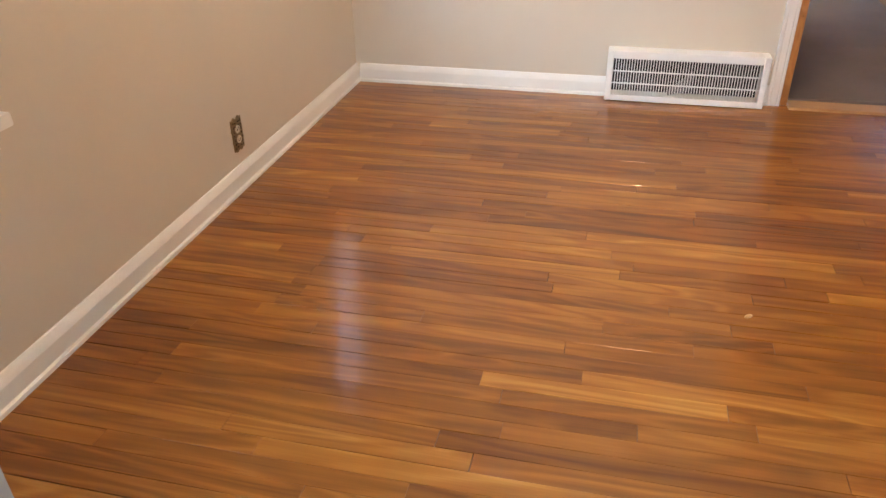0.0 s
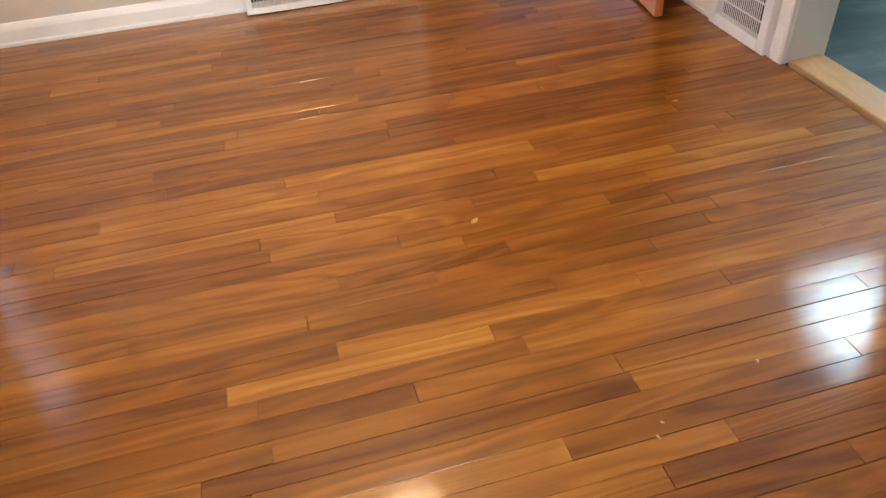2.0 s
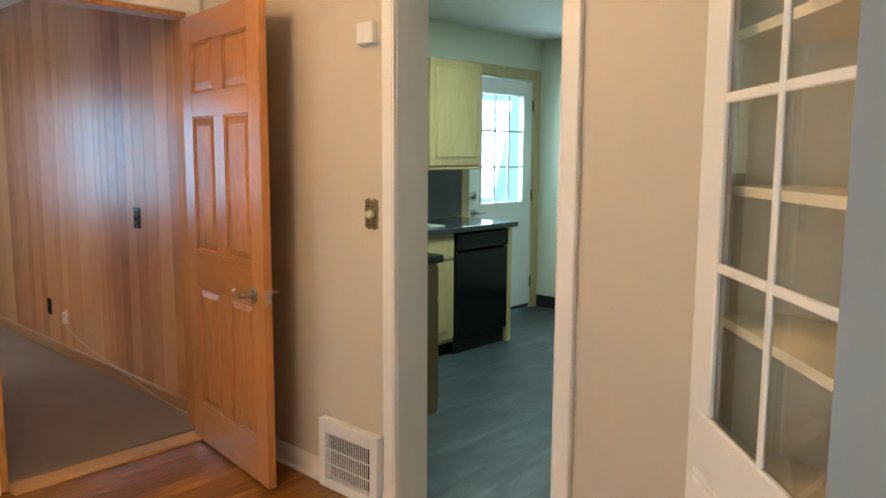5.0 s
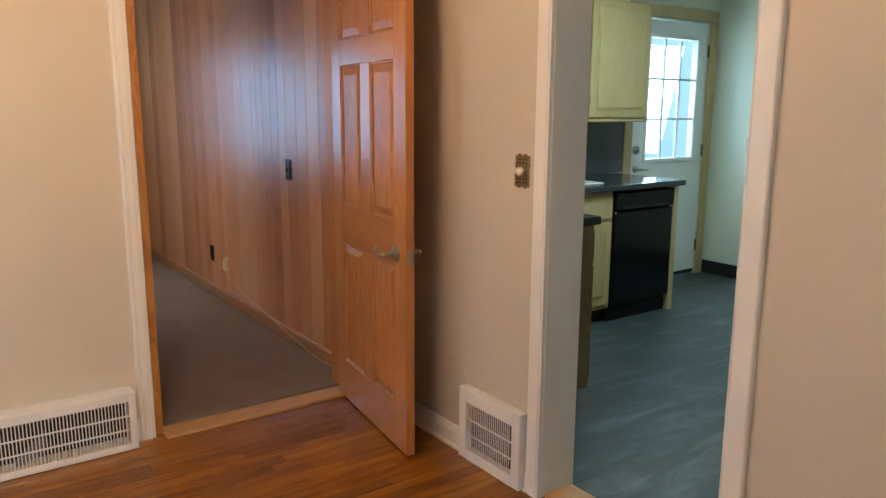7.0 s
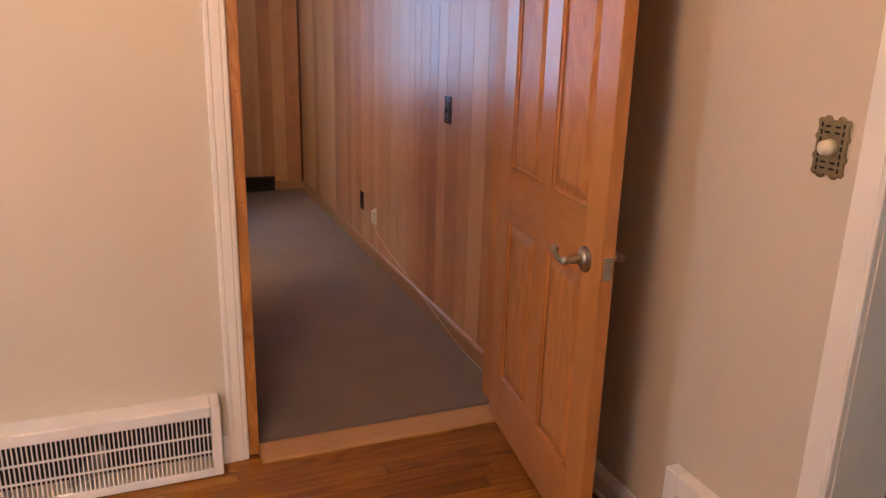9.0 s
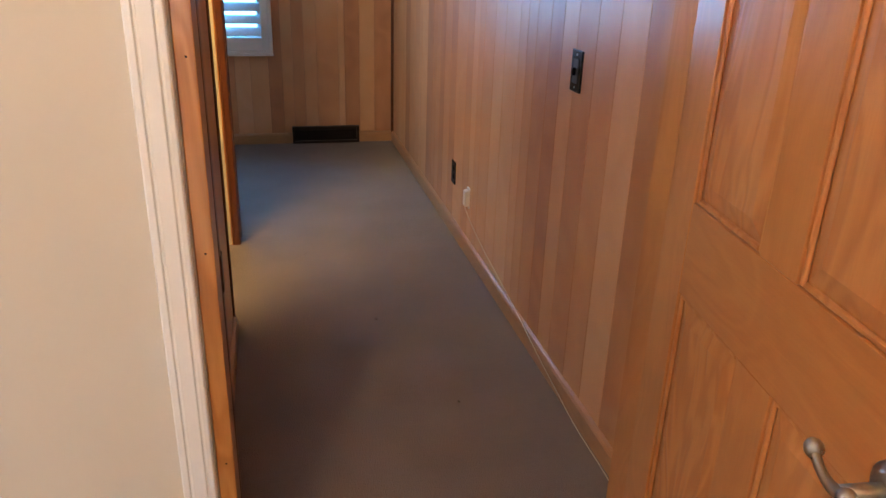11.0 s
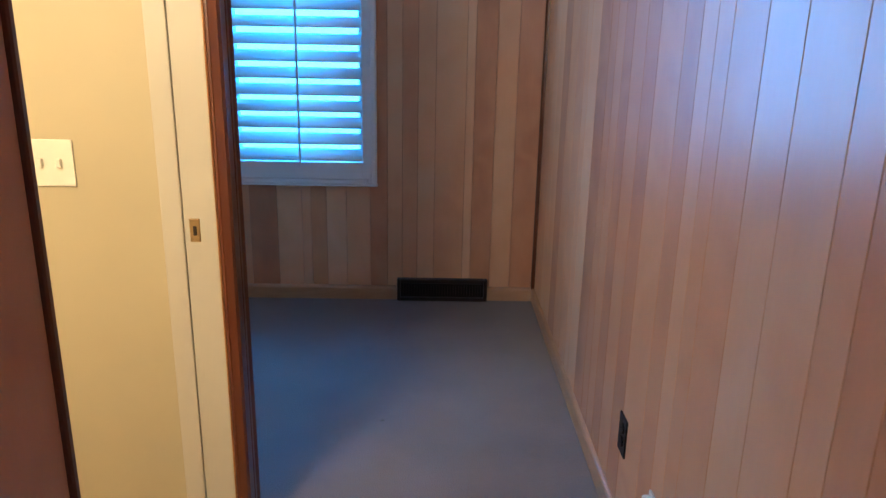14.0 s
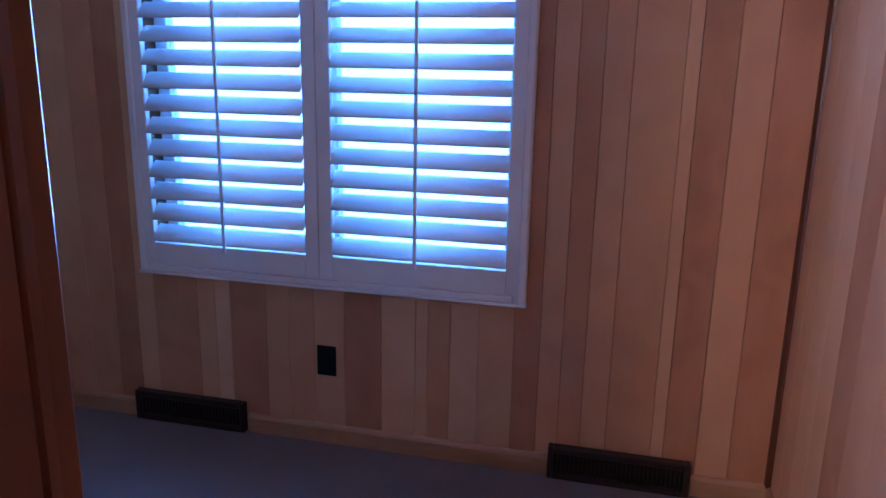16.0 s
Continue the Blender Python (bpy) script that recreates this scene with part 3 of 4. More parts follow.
# the casing edge's orange highlight, built as a strip of lighter wood
structure("casing_edge_hall", boxed(1.3855, 1.3900, 6.4565, 6.484, 0.004, 2.06, 0.002), JAMB_WOOD, "thin orange strip as the highlight on the hall casing edge", "door casing")
structure("casing_back_hall", boxed(1.3905, 1.4015, 6.4575, 6.484, 0.004, 2.06, 0.003), DARK_CASING, "dark stained inner edge of the hall casing", "door casing")
casing((CL - 0.023, 6.455, 0.004), (0, 1, 0), (1, 0, 0), DARK_CASING, "dark stained grooved corner casing", H, 0.0,
       [(0, 0), (0.112, 0), (0.112, 0.020), (0.104, 0.026), (0.096, 0.021), (0.088, 0.016), (0.084, 0.022), (0.070, 0.022), (0.066, 0.016), (0.060, 0.022), (0.012, 0.024), (0.004, 0.018)])
structure("corner_trim_corridor", boxed(1.292, CL + 0.008, HY0 - 0.014, HY0, 0.004, 2.06, 0.003), DARK_CASING, "dark stained corner board at hall doorway", "door jamb")
structure("corner_bead_far", casing_profile(bmesh.new(), [(0, 0), (0.018, 0), (0.016, 0.008), (0.008, 0.016), (0, 0.018)], 0.07, H, (PX, FY, 0), (-1, 0, 0), (0, -1, 0)), DARK_CASING, "dark quarter round bead in panelled corner", "trim")

# ---- windows ----


def sash_window(name, x, y0, y1, z0, z1, label):
    """A double-hung window in the west wall, with stool and apron."""
    w = thing(name, label, "window", kind="structure")
    for a, b, c, d in ((y0 - 0.06, y0, z0 - 0.02, z1 + 0.06), (y1, y1 + 0.06, z0 - 0.02, z1 + 0.06), (y0, y1, z1, z1 + 0.06)):
        part("window_frame", boxed(x, x + 0.018, a, b, c, d, 0.003), WHITE, w)
    part("window_sill", boxed(x - 0.06, x + 0.045, y0 - 0.09, y1 + 0.09, z0 - 0.055, z0 - 0.021, 0.006, seg=2), WHITE, w)
    part("apron", boxed(x, x + 0.016, y0 - 0.06, y1 + 0.06, z0 - 0.105, z0 - 0.056, 0.003), WHITE, w)
    mid = (z0 + z1) / 2
    for za, zb, xo in ((z0, mid + 0.02, -0.05), (mid - 0.02, z1, -0.09)):
        for a, b, c, d in ((y0, y0 + 0.04, za, zb), (y1 - 0.04, y1, za, zb), (y0 + 0.04, y1 - 0.04, za, za + 0.045), (y0 + 0.04, y1 - 0.04, zb - 0.04, zb)):
            part("sash", boxed(x + xo - 0.03, x + xo, a, b, c, d, 0.003), WHITE, w)
        p = part("pane", boxed(x + xo - 0.018, x + xo - 0.014, y0 + 0.04, y1 - 0.04, za + 0.045, zb - 0.04), GLASS, w)
        p.visible_shadow = False
    return w


sash_window("window_1", DW, *W1, "white double hung window with projecting stool")
sash_window("window_2", DW, *W2, "white double hung window near the corner")

w3 = thing("window_3", "white framed window behind plantation shutters", "window", kind="structure")
for a, b, c, d in ((WX0, WX0 + 0.05, WZ0, WZ1), (WX1 - 0.05, WX1, WZ0, WZ1), (WX0 + 0.05, WX1 - 0.05, WZ0, WZ0 + 0.05), (WX0 + 0.05, WX1 - 0.05, WZ1 - 0.05, WZ1), (0.865, 0.925, WZ0 + 0.05, WZ1 - 0.05)):
    part("window_frame", boxed(a, b, FY + 0.10, FY + 0.15, c, d, 0.003), WHITE, w3)
for a, b in ((WX0 + 0.05, 0.865), (0.925, WX1 - 0.05)):
    part("meeting_rail", boxed(a, b, FY + 0.10, FY + 0.14, 1.33, 1.37, 0.003), WHITE, w3)
    p = part("pane", boxed(a, b, FY + 0.122, FY + 0.126, WZ0 + 0.05, WZ1 - 0.05), GLASS, w3)
    p.visible_shadow = False

# living room window, unseen behind the walk, added to go with its lamp
w4 = thing("window_4", "unseen living room window frame added around the daylight lamp", "window", kind="structure")
for a, b, c, d in ((-0.4, -0.34, 0.8, 2.2), (1.74, 1.8, 0.8, 2.2), (-0.34, 1.74, 0.8, 0.86), (-0.34, 1.74, 2.14, 2.2), (0.67, 0.73, 0.86, 2.14)):
    part("window_frame", boxed(a, b, -3.18, -3.10, c, d, 0.003), WHITE, w4)

# plantation shutters
sf = thing("shutter_frame", "white mounting frame of plantation shutters on panelled wall", "shutter frame")
FX0, FX1, FZ0, FZ1 = 0.172, 1.636, 0.648, 2.03
SP = [(0, 0), (0.045, 0), (0.045, 0.018), (0.038, 0.026), (0.030, 0.026), (0.024, 0.036), (0.006, 0.036), (0, 0.030)]
part("stile", casing_profile(bmesh.new(), SP, FZ0, FZ1, (FX0, FY, 0), (1, 0, 0), (0, -1, 0)), SHUTTER, sf)
part("stile", casing_profile(bmesh.new(), SP, FZ0, FZ1, (FX1, FY, 0), (-1, 0, 0), (0, -1, 0)), SHUTTER, sf)
part("rail", boxed(FX0 + 0.045, FX1 - 0.045, FY - 0.034, FY, FZ0, FZ0 + 0.022, 0.004), SHUTTER, sf)
part("lip", boxed(FX0 - 0.004, FX1 + 0.004, FY - 0.040, FY, FZ0 - 0.012, FZ0 - 0.001, 0.003), SHUTTER, sf)
part("rail", boxed(FX0 + 0.045, FX1 - 0.045, FY - 0.034, FY, FZ1 - 0.04, FZ1, 0.004), SHUTTER, sf)


def louver_blade(x0, x1):
    bm = bmesh.new()
    prof = [(math.cos(a) * 0.037, math.sin(a) * 0.0055) for a in [i * math.tau / 14 for i in range(14)]]
    rows = [[bm.verts.new((x, p, q)) for p, q in prof] for x in (x0, x1)]
    for i in range(14):
        j = (i + 1) % 14
        f = bm.faces.new((rows[0][i], rows[0][j], rows[1][j], rows[1][i]))
        f.smooth = True
    bm.faces.new(rows[0][::-1])
    bm.faces.new(rows[1])
    bmesh.ops.recalc_face_normals(bm, faces=bm.faces)
    return bm


def shutter(x0, x1, label, tilt):
    s = thing("plantation_shutter", label, "shutter", "window shutters")
    st = 0.050
    y0, y1 = FY - 0.030, FY - 0.002
    z0, z1 = FZ0 + 0.024, FZ1 - 0.042
    part("stile", boxed(x0, x0 + st, y0, y1, z0, z1, 0.003), SHUTTER, s)
    part("stile", boxed(x1 - st, x1, y0, y1, z0, z1, 0.003), SHUTTER, s)
    part("bottom_rail", boxed(x0 + st, x1 - st, y0, y1, z0, z0 + 0.085, 0.003), SHUTTER, s)
    part("top_rail", boxed(x0 + st, x1 - st, y0, y1, z1 - 0.085, z1, 0.003), SHUTTER, s)
    first, pitch = 0.793, 0.0795
    data = None
    zc = first
    while zc < z1 - 0.11:
        if data is None:
            ob = part("louver", louver_blade(x0 + st + 0.002, x1 - st - 0.002), SHUTTER, s)
            data = ob.data
        else:
            ob = new("louver", data)
            ob.parent = s
        ob.matrix_basis = Matrix.Translation((0, FY - 0.016, zc)) @ Matrix.Rotation(radians(tilt), 4, "X")
        zc += pitch
    mid = (x0 + x1) / 2
    part("tilt_rod", boxed(mid - 0.006, mid + 0.006, FY - 0.062, FY - 0.052, first - 0.05, z1 - 0.16, 0.002), SHUTTER, s)
    return s


shutter(0.190, 0.898, "white plantation shutter leaf with angled louvers", 50)
shutter(0.900, 1.616, "white plantation shutter leaf with half open louvers", 45)

# ---- kitchen back door ----
kd = thing("door_2", "white nine light kitchen entry door, closed", "door", kind="structure")
GX0, GX1, GZ0, GZ1 = 5.395, 5.972, 1.00, 1.925
for a, b, c, d in ((KD0 + 0.004, GX0, 0.02, 2.055), (GX1, KD1 - 0.004, 0.02, 2.055), (GX0, GX1, 0.02, GZ0), (GX0, GX1, GZ1, 2.055)):
    part("door_panel", boxed(a, b, KN + 0.006, KN + 0.05, c, d), DOOR_WHITE, kd)
for a, b, c, d in ((GX0 - 0.03, GX0, GZ0 - 0.03, GZ1 + 0.03), (GX1, GX1 + 0.03, GZ0 - 0.03, GZ1 + 0.03), (GX0, GX1, GZ0 - 0.03, GZ0), (GX0, GX1, GZ1, GZ1 + 0.03)):
    part("glass_moulding", boxed(a, b, KN - 0.006, KN + 0.005, c, d, 0.003), DOOR_WHITE, kd)
gw, gh = (GX1 - GX0) / 3, (GZ1 - GZ0) / 3
for i in (1, 2):
    part("muntin", boxed(GX0 + i * gw - 0.009, GX0 + i * gw + 0.009, KN + 0.008, KN + 0.03, GZ0, GZ1, 0.002), DOOR_WHITE, kd)
    for j in range(3):
        part("muntin", boxed(GX0 + j * gw + (0.010 if j else 0), GX0 + (j + 1) * gw - (0.010 if j < 2 else 0), KN + 0.009, KN + 0.029, GZ0 + i * gh - 0.009, GZ0 + i * gh + 0.009, 0.002), DOOR_WHITE, kd)
for i in range(3):
    for j in range(3):
        p = part("pane", boxed(GX0 + i * gw + 0.004, GX0 + (i + 1) * gw - 0.004, KN + 0.032, KN + 0.036, GZ0 + j * gh + 0.004, GZ0 + (j + 1) * gh - 0.004), GLASS, kd)
        p.visible_shadow = False
lv = bmesh.new()
rod(lv, (5.283, KN + 0.006, 0.928), (5.283, KN - 0.012, 0.928), 0.028)
rod(lv, (5.283, KN - 0.012, 0.928), (5.283, KN - 0.045, 0.928), 0.011)
rod(lv, (5.283, KN - 0.045, 0.928), (5.39, KN - 0.048, 0.924), 0.010, 0.008)
part("door_handle", lv, STEEL, kd, "dark lever handle", True)
db = bmesh.new()
rod(db, (5.283, KN + 0.006, 1.075), (5.283, KN - 0.016, 1.075), 0.030)
box(db, 5.277, 5.289, KN - 0.032, KN - 0.016, 1.062, 1.088, 0.002)
part("deadbolt", db, STEEL, kd, "round deadbolt", True)
for z in (0.25, 1.05, 1.85):
    part("hinge", boxed(6.098, 6.118, KN - 0.010, KN - 0.001, z - 0.05, z + 0.05, 0.002), BRONZE, kd, "dark hinge")
part("sweep", boxed(KD0 + 0.01, KD1 - 0.01, KN - 0.004, KN + 0.005, 0.016, 0.045, 0.002), BRONZE, kd, "dark weather sweep")
for a, b in ((KD0 - 0.095, KD0 - 0.002), (KD1 + 0.002, KD1 + 0.095)):
    structure("casing_kitchen_door", boxed(a, b, KN - 0.018, KN, 0, 2.072, 0.004), MAPLE, "light maple casing of the back door", "door casing")
structure("casing_kitchen_head", boxed(KD0 - 0.095, KD1 + 0.095, KN - 0.019, KN, 2.074, 2.165, 0.004), MAPLE, "light maple head casing of back door", "door casing")

# ---- six panel oak door, standing open ----
hinge, free = Vector((2.353, 4.292, 0.0)), Vector((2.246, 3.505, 0.0))
along = (free - hinge).normalized()
side = Vector((along.y, -along.x, 0))       # towards the doorway side (west)
if side.x > 0:
    side = -side
DOOR = Matrix((
    (along.x, side.x, 0, hinge.x), (along.y, side.y, 0, hinge.y), (0, 0, 1, 0), (0, 0, 0, 1)))
dr = thing("door_1", "honey oak six panel door standing open", "door", kind="structure", m=DOOR)
DWD, DZ0, DZ1 = 0.800, 0.012, 2.028


def door_part(name, bm, material, label="", smooth=False):
    return part(name, bm, material, dr, label, smooth)


SL, PW = 0.108, 0.240
cols = ((SL, SL + PW), (DWD - SL - PW, DWD - SL))
rows_z = ((0.205, 0.780), (0.955, 1.572), (1.680, 1.905))
TH = 0.0175
door_part("stile", boxed(0, SL, -TH, TH, DZ0, DZ1, 0.002), OAK_DOOR)
door_part("stile", boxed(DWD - SL, DWD, -TH, TH, DZ0, DZ1, 0.002), OAK_DOOR)
for za, zb in ((DZ0, 0.205), (0.780, 0.955), (1.572, 1.680), (1.905, DZ1)):
    ob = door_part("rail", boxed(SL, DWD - SL, -TH + 0.0005, TH - 0.0005, za, zb, 0.0015), OAK_DOOR_RAIL)
for za, zb in rows_z:
    door_part("mullion", boxed(cols[0][1], cols[1][0], -TH + 0.001, TH - 0.001, za, zb, 0.0015), OAK_DOOR)
    for a, b in cols:
        bm = bmesh.new()
        box(bm, a, b, -0.006, 0.006, za, zb)
        # raised field with bevelled margins on both faces
        for s in (-1, 1):
            o = [(a + 0.012, za + 0.012), (b - 0.012, za + 0.012), (b - 0.012, zb - 0.012), (a + 0.012, zb - 0.012)]
            i = [(a + 0.042, za + 0.042), (b - 0.042, za + 0.042), (b - 0.042, zb - 0.042), (a + 0.042, zb - 0.042)]
            vo = [bm.verts.new((x, s * 0.0062, z)) for x, z in o]
            vi = [bm.verts.new((x, s * 0.0145, z)) for x, z in i]
            for k in range(4):
                bm.faces.new((vo[k], vo[(k + 1) % 4], vi[(k + 1) % 4], vi[k]))
            bm.faces.new(vi)
        # sticking round the panel
        for s in (-1, 1):
            for p, q in (((a, za, a + 0.011, zb), 0), ((b - 0.011, za, b, zb), 0), ((a + 0.011, za, b - 0.011, za + 0.011), 0), ((a + 0.011, zb - 0.011, b - 0.011, zb), 0)):
                box(bm, p[0], p[2], min(s * 0.006, s * 0.0135), max(s * 0.006, s * 0.0135), p[1], p[3], 0.003)
        bmesh.ops.recalc_face_normals(bm, faces=bm.faces)
        door_part("panel", bm, OAK_PANEL, "raised oak panel with cathedral grain")


def lever(s):
    """A round rose, a straight neck and a short waved lever that ends in a ball."""
    bm = bmesh.new()
    cx, cz = DWD - 0.090, 0.828
    rod(bm, (cx, s * TH, cz), (cx, s * (TH + 0.006), cz), 0.034, 0.034, 28)
    rod(bm, (cx, s * (TH + 0.006), cz), (cx, s * (TH + 0.016), cz), 0.032, 0.020, 28)
    rod(bm, (cx, s * (TH + 0.012), cz), (cx, s * (TH + 0.062), cz), 0.0115, 0.0105, 18)
    path = []
    for k in range(13):
        f = k / 12
        path.append(Vector((cx + 0.006 - 0.068 * f, s * (TH + 0.060 + 0.004 * math.sin(f * 3.1)), cz - 0.004 * math.sin(f * 4.0) + 0.010 * f * f)))
    rings = []
    for k, q in enumerate(path):
        w = 0.0105 - 0.0035 * math.sin(k / 12 * 2.8)
        rings.append([bm.verts.new(q + Vector((0, math.cos(a) * w * 0.8, math.sin(a) * w))) for a in [i * math.tau / 14 for i in range(14)]])
    for ra, rb in zip(rings, rings[1:]):
        for i in range(14):
            bm.faces.new((ra[i], ra[(i + 1) % 14], rb[(i + 1) % 14], rb[i]))
    bm.faces.new(rings[0])
    bm.faces.new(rings[-1][::-1])
    ball(bm, path[-1], 0.0125, 1, 0.9, 1, 16, 10)
    ball(bm, path[0], 0.0112, 1, 1, 1, 16, 10)
    bmesh.ops.recalc_face_normals(bm, faces=bm.faces)
    return bm


door_part("door_handle", lever(1), NICKEL, "satin nickel lever handle", True)
door_part("door_handle", lever(-1), NICKEL, "satin nickel lever handle", True)
door_part("latch_plate", boxed(DWD - 0.001, DWD + 0.0025, -0.012, 0.012, 0.798, 0.858, 0.001), NICKEL)
for z in (0.22, 1.02, 1.80):
    hg = bmesh.new()
    rod(hg, (-0.006, 0.0, z - 0.045), (-0.006, 0.0, z + 0.045), 0.007, None, 12)
    door_part("hinge", hg, STRIKE, "brass butt hinge", True)

# ---- baseboard registers ----


def register(name, label, width, height, depth, rows, fins, m, material=WHITE_METAL, back=VOID, rim=0.030):
    """A slotted sheet metal register; x along the wall, -y into the room, origin at its foot."""
    r = thing(name, label, "register", "floor registers", m=m)
    w = width
    part("frame", boxed(0, rim, -depth, 0, 0, height, 0.003), material, r)
    part("frame", boxed(w - rim, w, -depth, 0, 0, height, 0.003), material, r)
    part("frame", boxed(rim, w - rim, -depth, 0, 0, rim, 0.002), material, r)
    part("frame", boxed(rim, w - rim, -depth, 0, height - rim * 1.25, height, 0.003), material, r)
    # flat dark sheet in place of the unlit depth behind the slots
    part("backing", boxed(rim, w - rim, -0.012, -0.004, rim, height - rim * 1.25), back, r, "near black sheet painted as the shade inside the duct")
    z0, z1 = rim, height - rim * 1.25
    for i in range(1, rows):
        z = z0 + (z1 - z0) * i / rows
        part("crossbar", boxed(rim, w - rim, -depth + 0.0005, -depth + 0.004, z - 0.003, z + 0.003), material, r)
    pitch = (w - 2 * rim) / fins
    data = None
    for i in range(1, fins):
        if data is None:
            ob = part("fin", boxed(-0.0019, 0.0019, -depth + 0.001, -depth + 0.003, z0, z1), material, r)
            data = ob.data
        else:
            ob = new("fin", data)
            ob.parent = r
        ob.matrix_basis = Matrix.Translation((rim + pitch * i, 0, 0))
    return r


rg = register("register", "white slotted baseboard return register", 0.742, 0.245, 0.088, 3, 54, pose(0.630, DN, 0.004))
lev = bmesh.new()
for k in range(9):
    box(lev, 0.30 + 0.012 * k, 0.308 + 0.012 * k, -0.070, -0.055, 0.035 + 0.004 * k, 0.060 + 0.012 * k, 0.002)
part("damper_vane", lev, DUCT, rg, "bent dull grey damper vanes inside")
register("register", "white slotted wall register beside kitchen opening", 0.365, 0.298, 0.042, 3, 24, pose(DE, 3.410, 0.003, 0, 0, -90), rim=0.046)
register("register", "dark brown metal baseboard register under window", 0.474, 0.120, 0.035, 1, 30, pose(0.100, FY, CZ), BROWN_METAL, VOID, 0.018)
register("register", "dark brown metal baseboard register near corner", 0.474, 0.120, 0.035, 1, 30, pose(1.739, FY, CZ), BROWN_METAL, VOID, 0.018)

# ---- wall plates ----


def plate_base(name, label, category, m, w, h, material, ornate=False, group="wall plates"):
    """A wall plate; x across, -y off the wall, origin at its middle."""
    p = thing(name, label, category, group, m=m)
    bm = bmesh.new()
    box(bm, -w / 2, w / 2, -0.006, 0, -h / 2, h / 2, 0.0025, 2)
    if ornate:
        for sx in (-1, 1):
            for sz in (-1, 1):
                ball(bm, (sx * w * 0.44, -0.003, sz * h * 0.45), 0.008, 1, 0.4, 1, 10, 6)
                ball(bm, (sx * w * 0.50, -0.003, sz * h * 0.18), 0.006, 1, 0.4, 1.2, 10, 6)
            ball(bm, (sx * w * 0.22, -0.003, h * 0.49), 0.009, 1.2, 0.4, 1, 10, 6)
            ball(bm, (sx * w * 0.22, -0.003, -h * 0.49), 0.009, 1.2, 0.4, 1, 10, 6)
    c = part("cover", bm, material, p)
    if material is BRASS:
        for sx in (-1, 1):
            for k in range(7):
                z = h * (-0.40 + 0.80 * k / 6)
                part("pierced_slot", boxed(sx * w * 0.36 - 0.0022, sx * w * 0.36 + 0.0022, -0.0066, -0.0058, z - 0.0046, z + 0.0046, 0.0003), VOID, c)
        for z in (-0.38, -0.27, 0.27, 0.38):
            for x in (-0.16, 0.16):
                part("pierced_slot", boxed(x * w - 0.006, x * w + 0.006, -0.0066, -0.0058, z * h - 0.002, z * h + 0.002, 0.0003), VOID, c)
    return p


def sockets(p, material):
    for z in (-0.020, 0.020):
        bm = bmesh.new()
        rod(bm, (0, -0.005, z), (0, -0.009, z), 0.016, 0.015, 20)
        s = part("socket", bm, material, p)
        for x in (-0.006, 0.006):
            part("slot", boxed(x - 0.0012, x + 0.0012, -0.0098, -0.0088, z - 0.004, z + 0.005), VOID, s)


EAST, WEST, NORTH = -90, 90, 0      # turns for plates on walls that face west, east and south
o = plate_base("outlet", "ornate aged brass outlet plate with ivory sockets", "outlet", pose(DW, 2.955, 0.213, 0, 0, WEST), 0.076, 0.122, BRASS, True)
sockets(o, IVORY)
o = plate_base("outlet", "ivory filigree outlet plate near the baseboard", "outlet", pose(DE, 2.052, 0.150, 0, 0, EAST), 0.070, 0.090, BEIGE, True)
sockets(o, IVORY)
o = plate_base("dimmer_switch", "ornate brass dimmer plate with ivory knob", "light switch", pose(DE, 3.108, 1.178, 0, 0, EAST), 0.070, 0.106, BRASS, True)
kb = bmesh.new()
rod(kb, (0, -0.005, 0), (0, -0.024, 0), 0.017, 0.014, 20)
part("knob", kb, IVORY, o, "round ivory knob", True)
o = plate_base("light_switch", "glossy black switch plate on wood panelling", "light switch", pose(PX, 5.092, 1.042, 0, 0, EAST), 0.074, 0.118, BLACK)
part("toggle", boxed(-0.006, 0.006, -0.018, -0.005, -0.012, 0.010, 0.002), BLACK, o)
part("bezel", boxed(-0.018, 0.018, -0.0085, -0.0055, -0.034, 0.034, 0.0012), BRONZE, o, "dark bronze rocker")
for z in (-0.046, 0.046):
    part("screw", rod(bmesh.new(), (0, -0.0055, z), (0, -0.0075, z), 0.0035, 0.003, 10), NICKEL, o, "small bright screw")
o = plate_base("outlet", "black outlet plate low on wood panelling", "outlet", pose(PX, 6.500, 0.332, 0, 0, EAST), 0.072, 0.114, BLACK)
sockets(o, BLACK)
o = plate_base("outlet", "black outlet plate under the shuttered window", "outlet", pose(0.910, FY, 0.352, 0, 0, NORTH), 0.074, 0.116, BLACK)
sockets(o, BLACK)
o = plate_base("phone_jack", "white phone jack plate trailing a cable", "phone jack", pose(PX, 6.205, 0.296, 0, 0, EAST), 0.044, 0.096, WHITE_PLASTIC)
part("jack_box", boxed(-0.020, 0.020, -0.024, -0.005, -0.040, 0.036, 0.004), WHITE_PLASTIC, o)
o = plate_base("light_switch", "cream double switch plate on hall wall", "light switch", pose(0.985, 6.485, 1.075, 0, 0, NORTH), 0.112, 0.116, IVORY)
for x in (-0.023, 0.023):
    part("toggle", boxed(x - 0.005, x + 0.005, -0.017, -0.005, -0.010, 0.012, 0.002), IVORY, o)
o = plate_base("light_switch", "tan switch plate on pale kitchen wall", "light switch", pose(KE, 4.594, 1.105, 0, 0, EAST), 0.100, 0.120, TAN)
part("toggle", boxed(-0.005, 0.005, -0.017, -0.005, -0.010, 0.012, 0.002), IVORY, o)

th = thing("door_chime", "small white plastic chime box high on beige wall", "chime", m=pose(DE, 3.110, 1.855, 0, 0, EAST))
part("back_plate", boxed(-0.050, 0.050, -0.006, 0, -0.044, 0.044, 0.002), WHITE_PLASTIC, th)
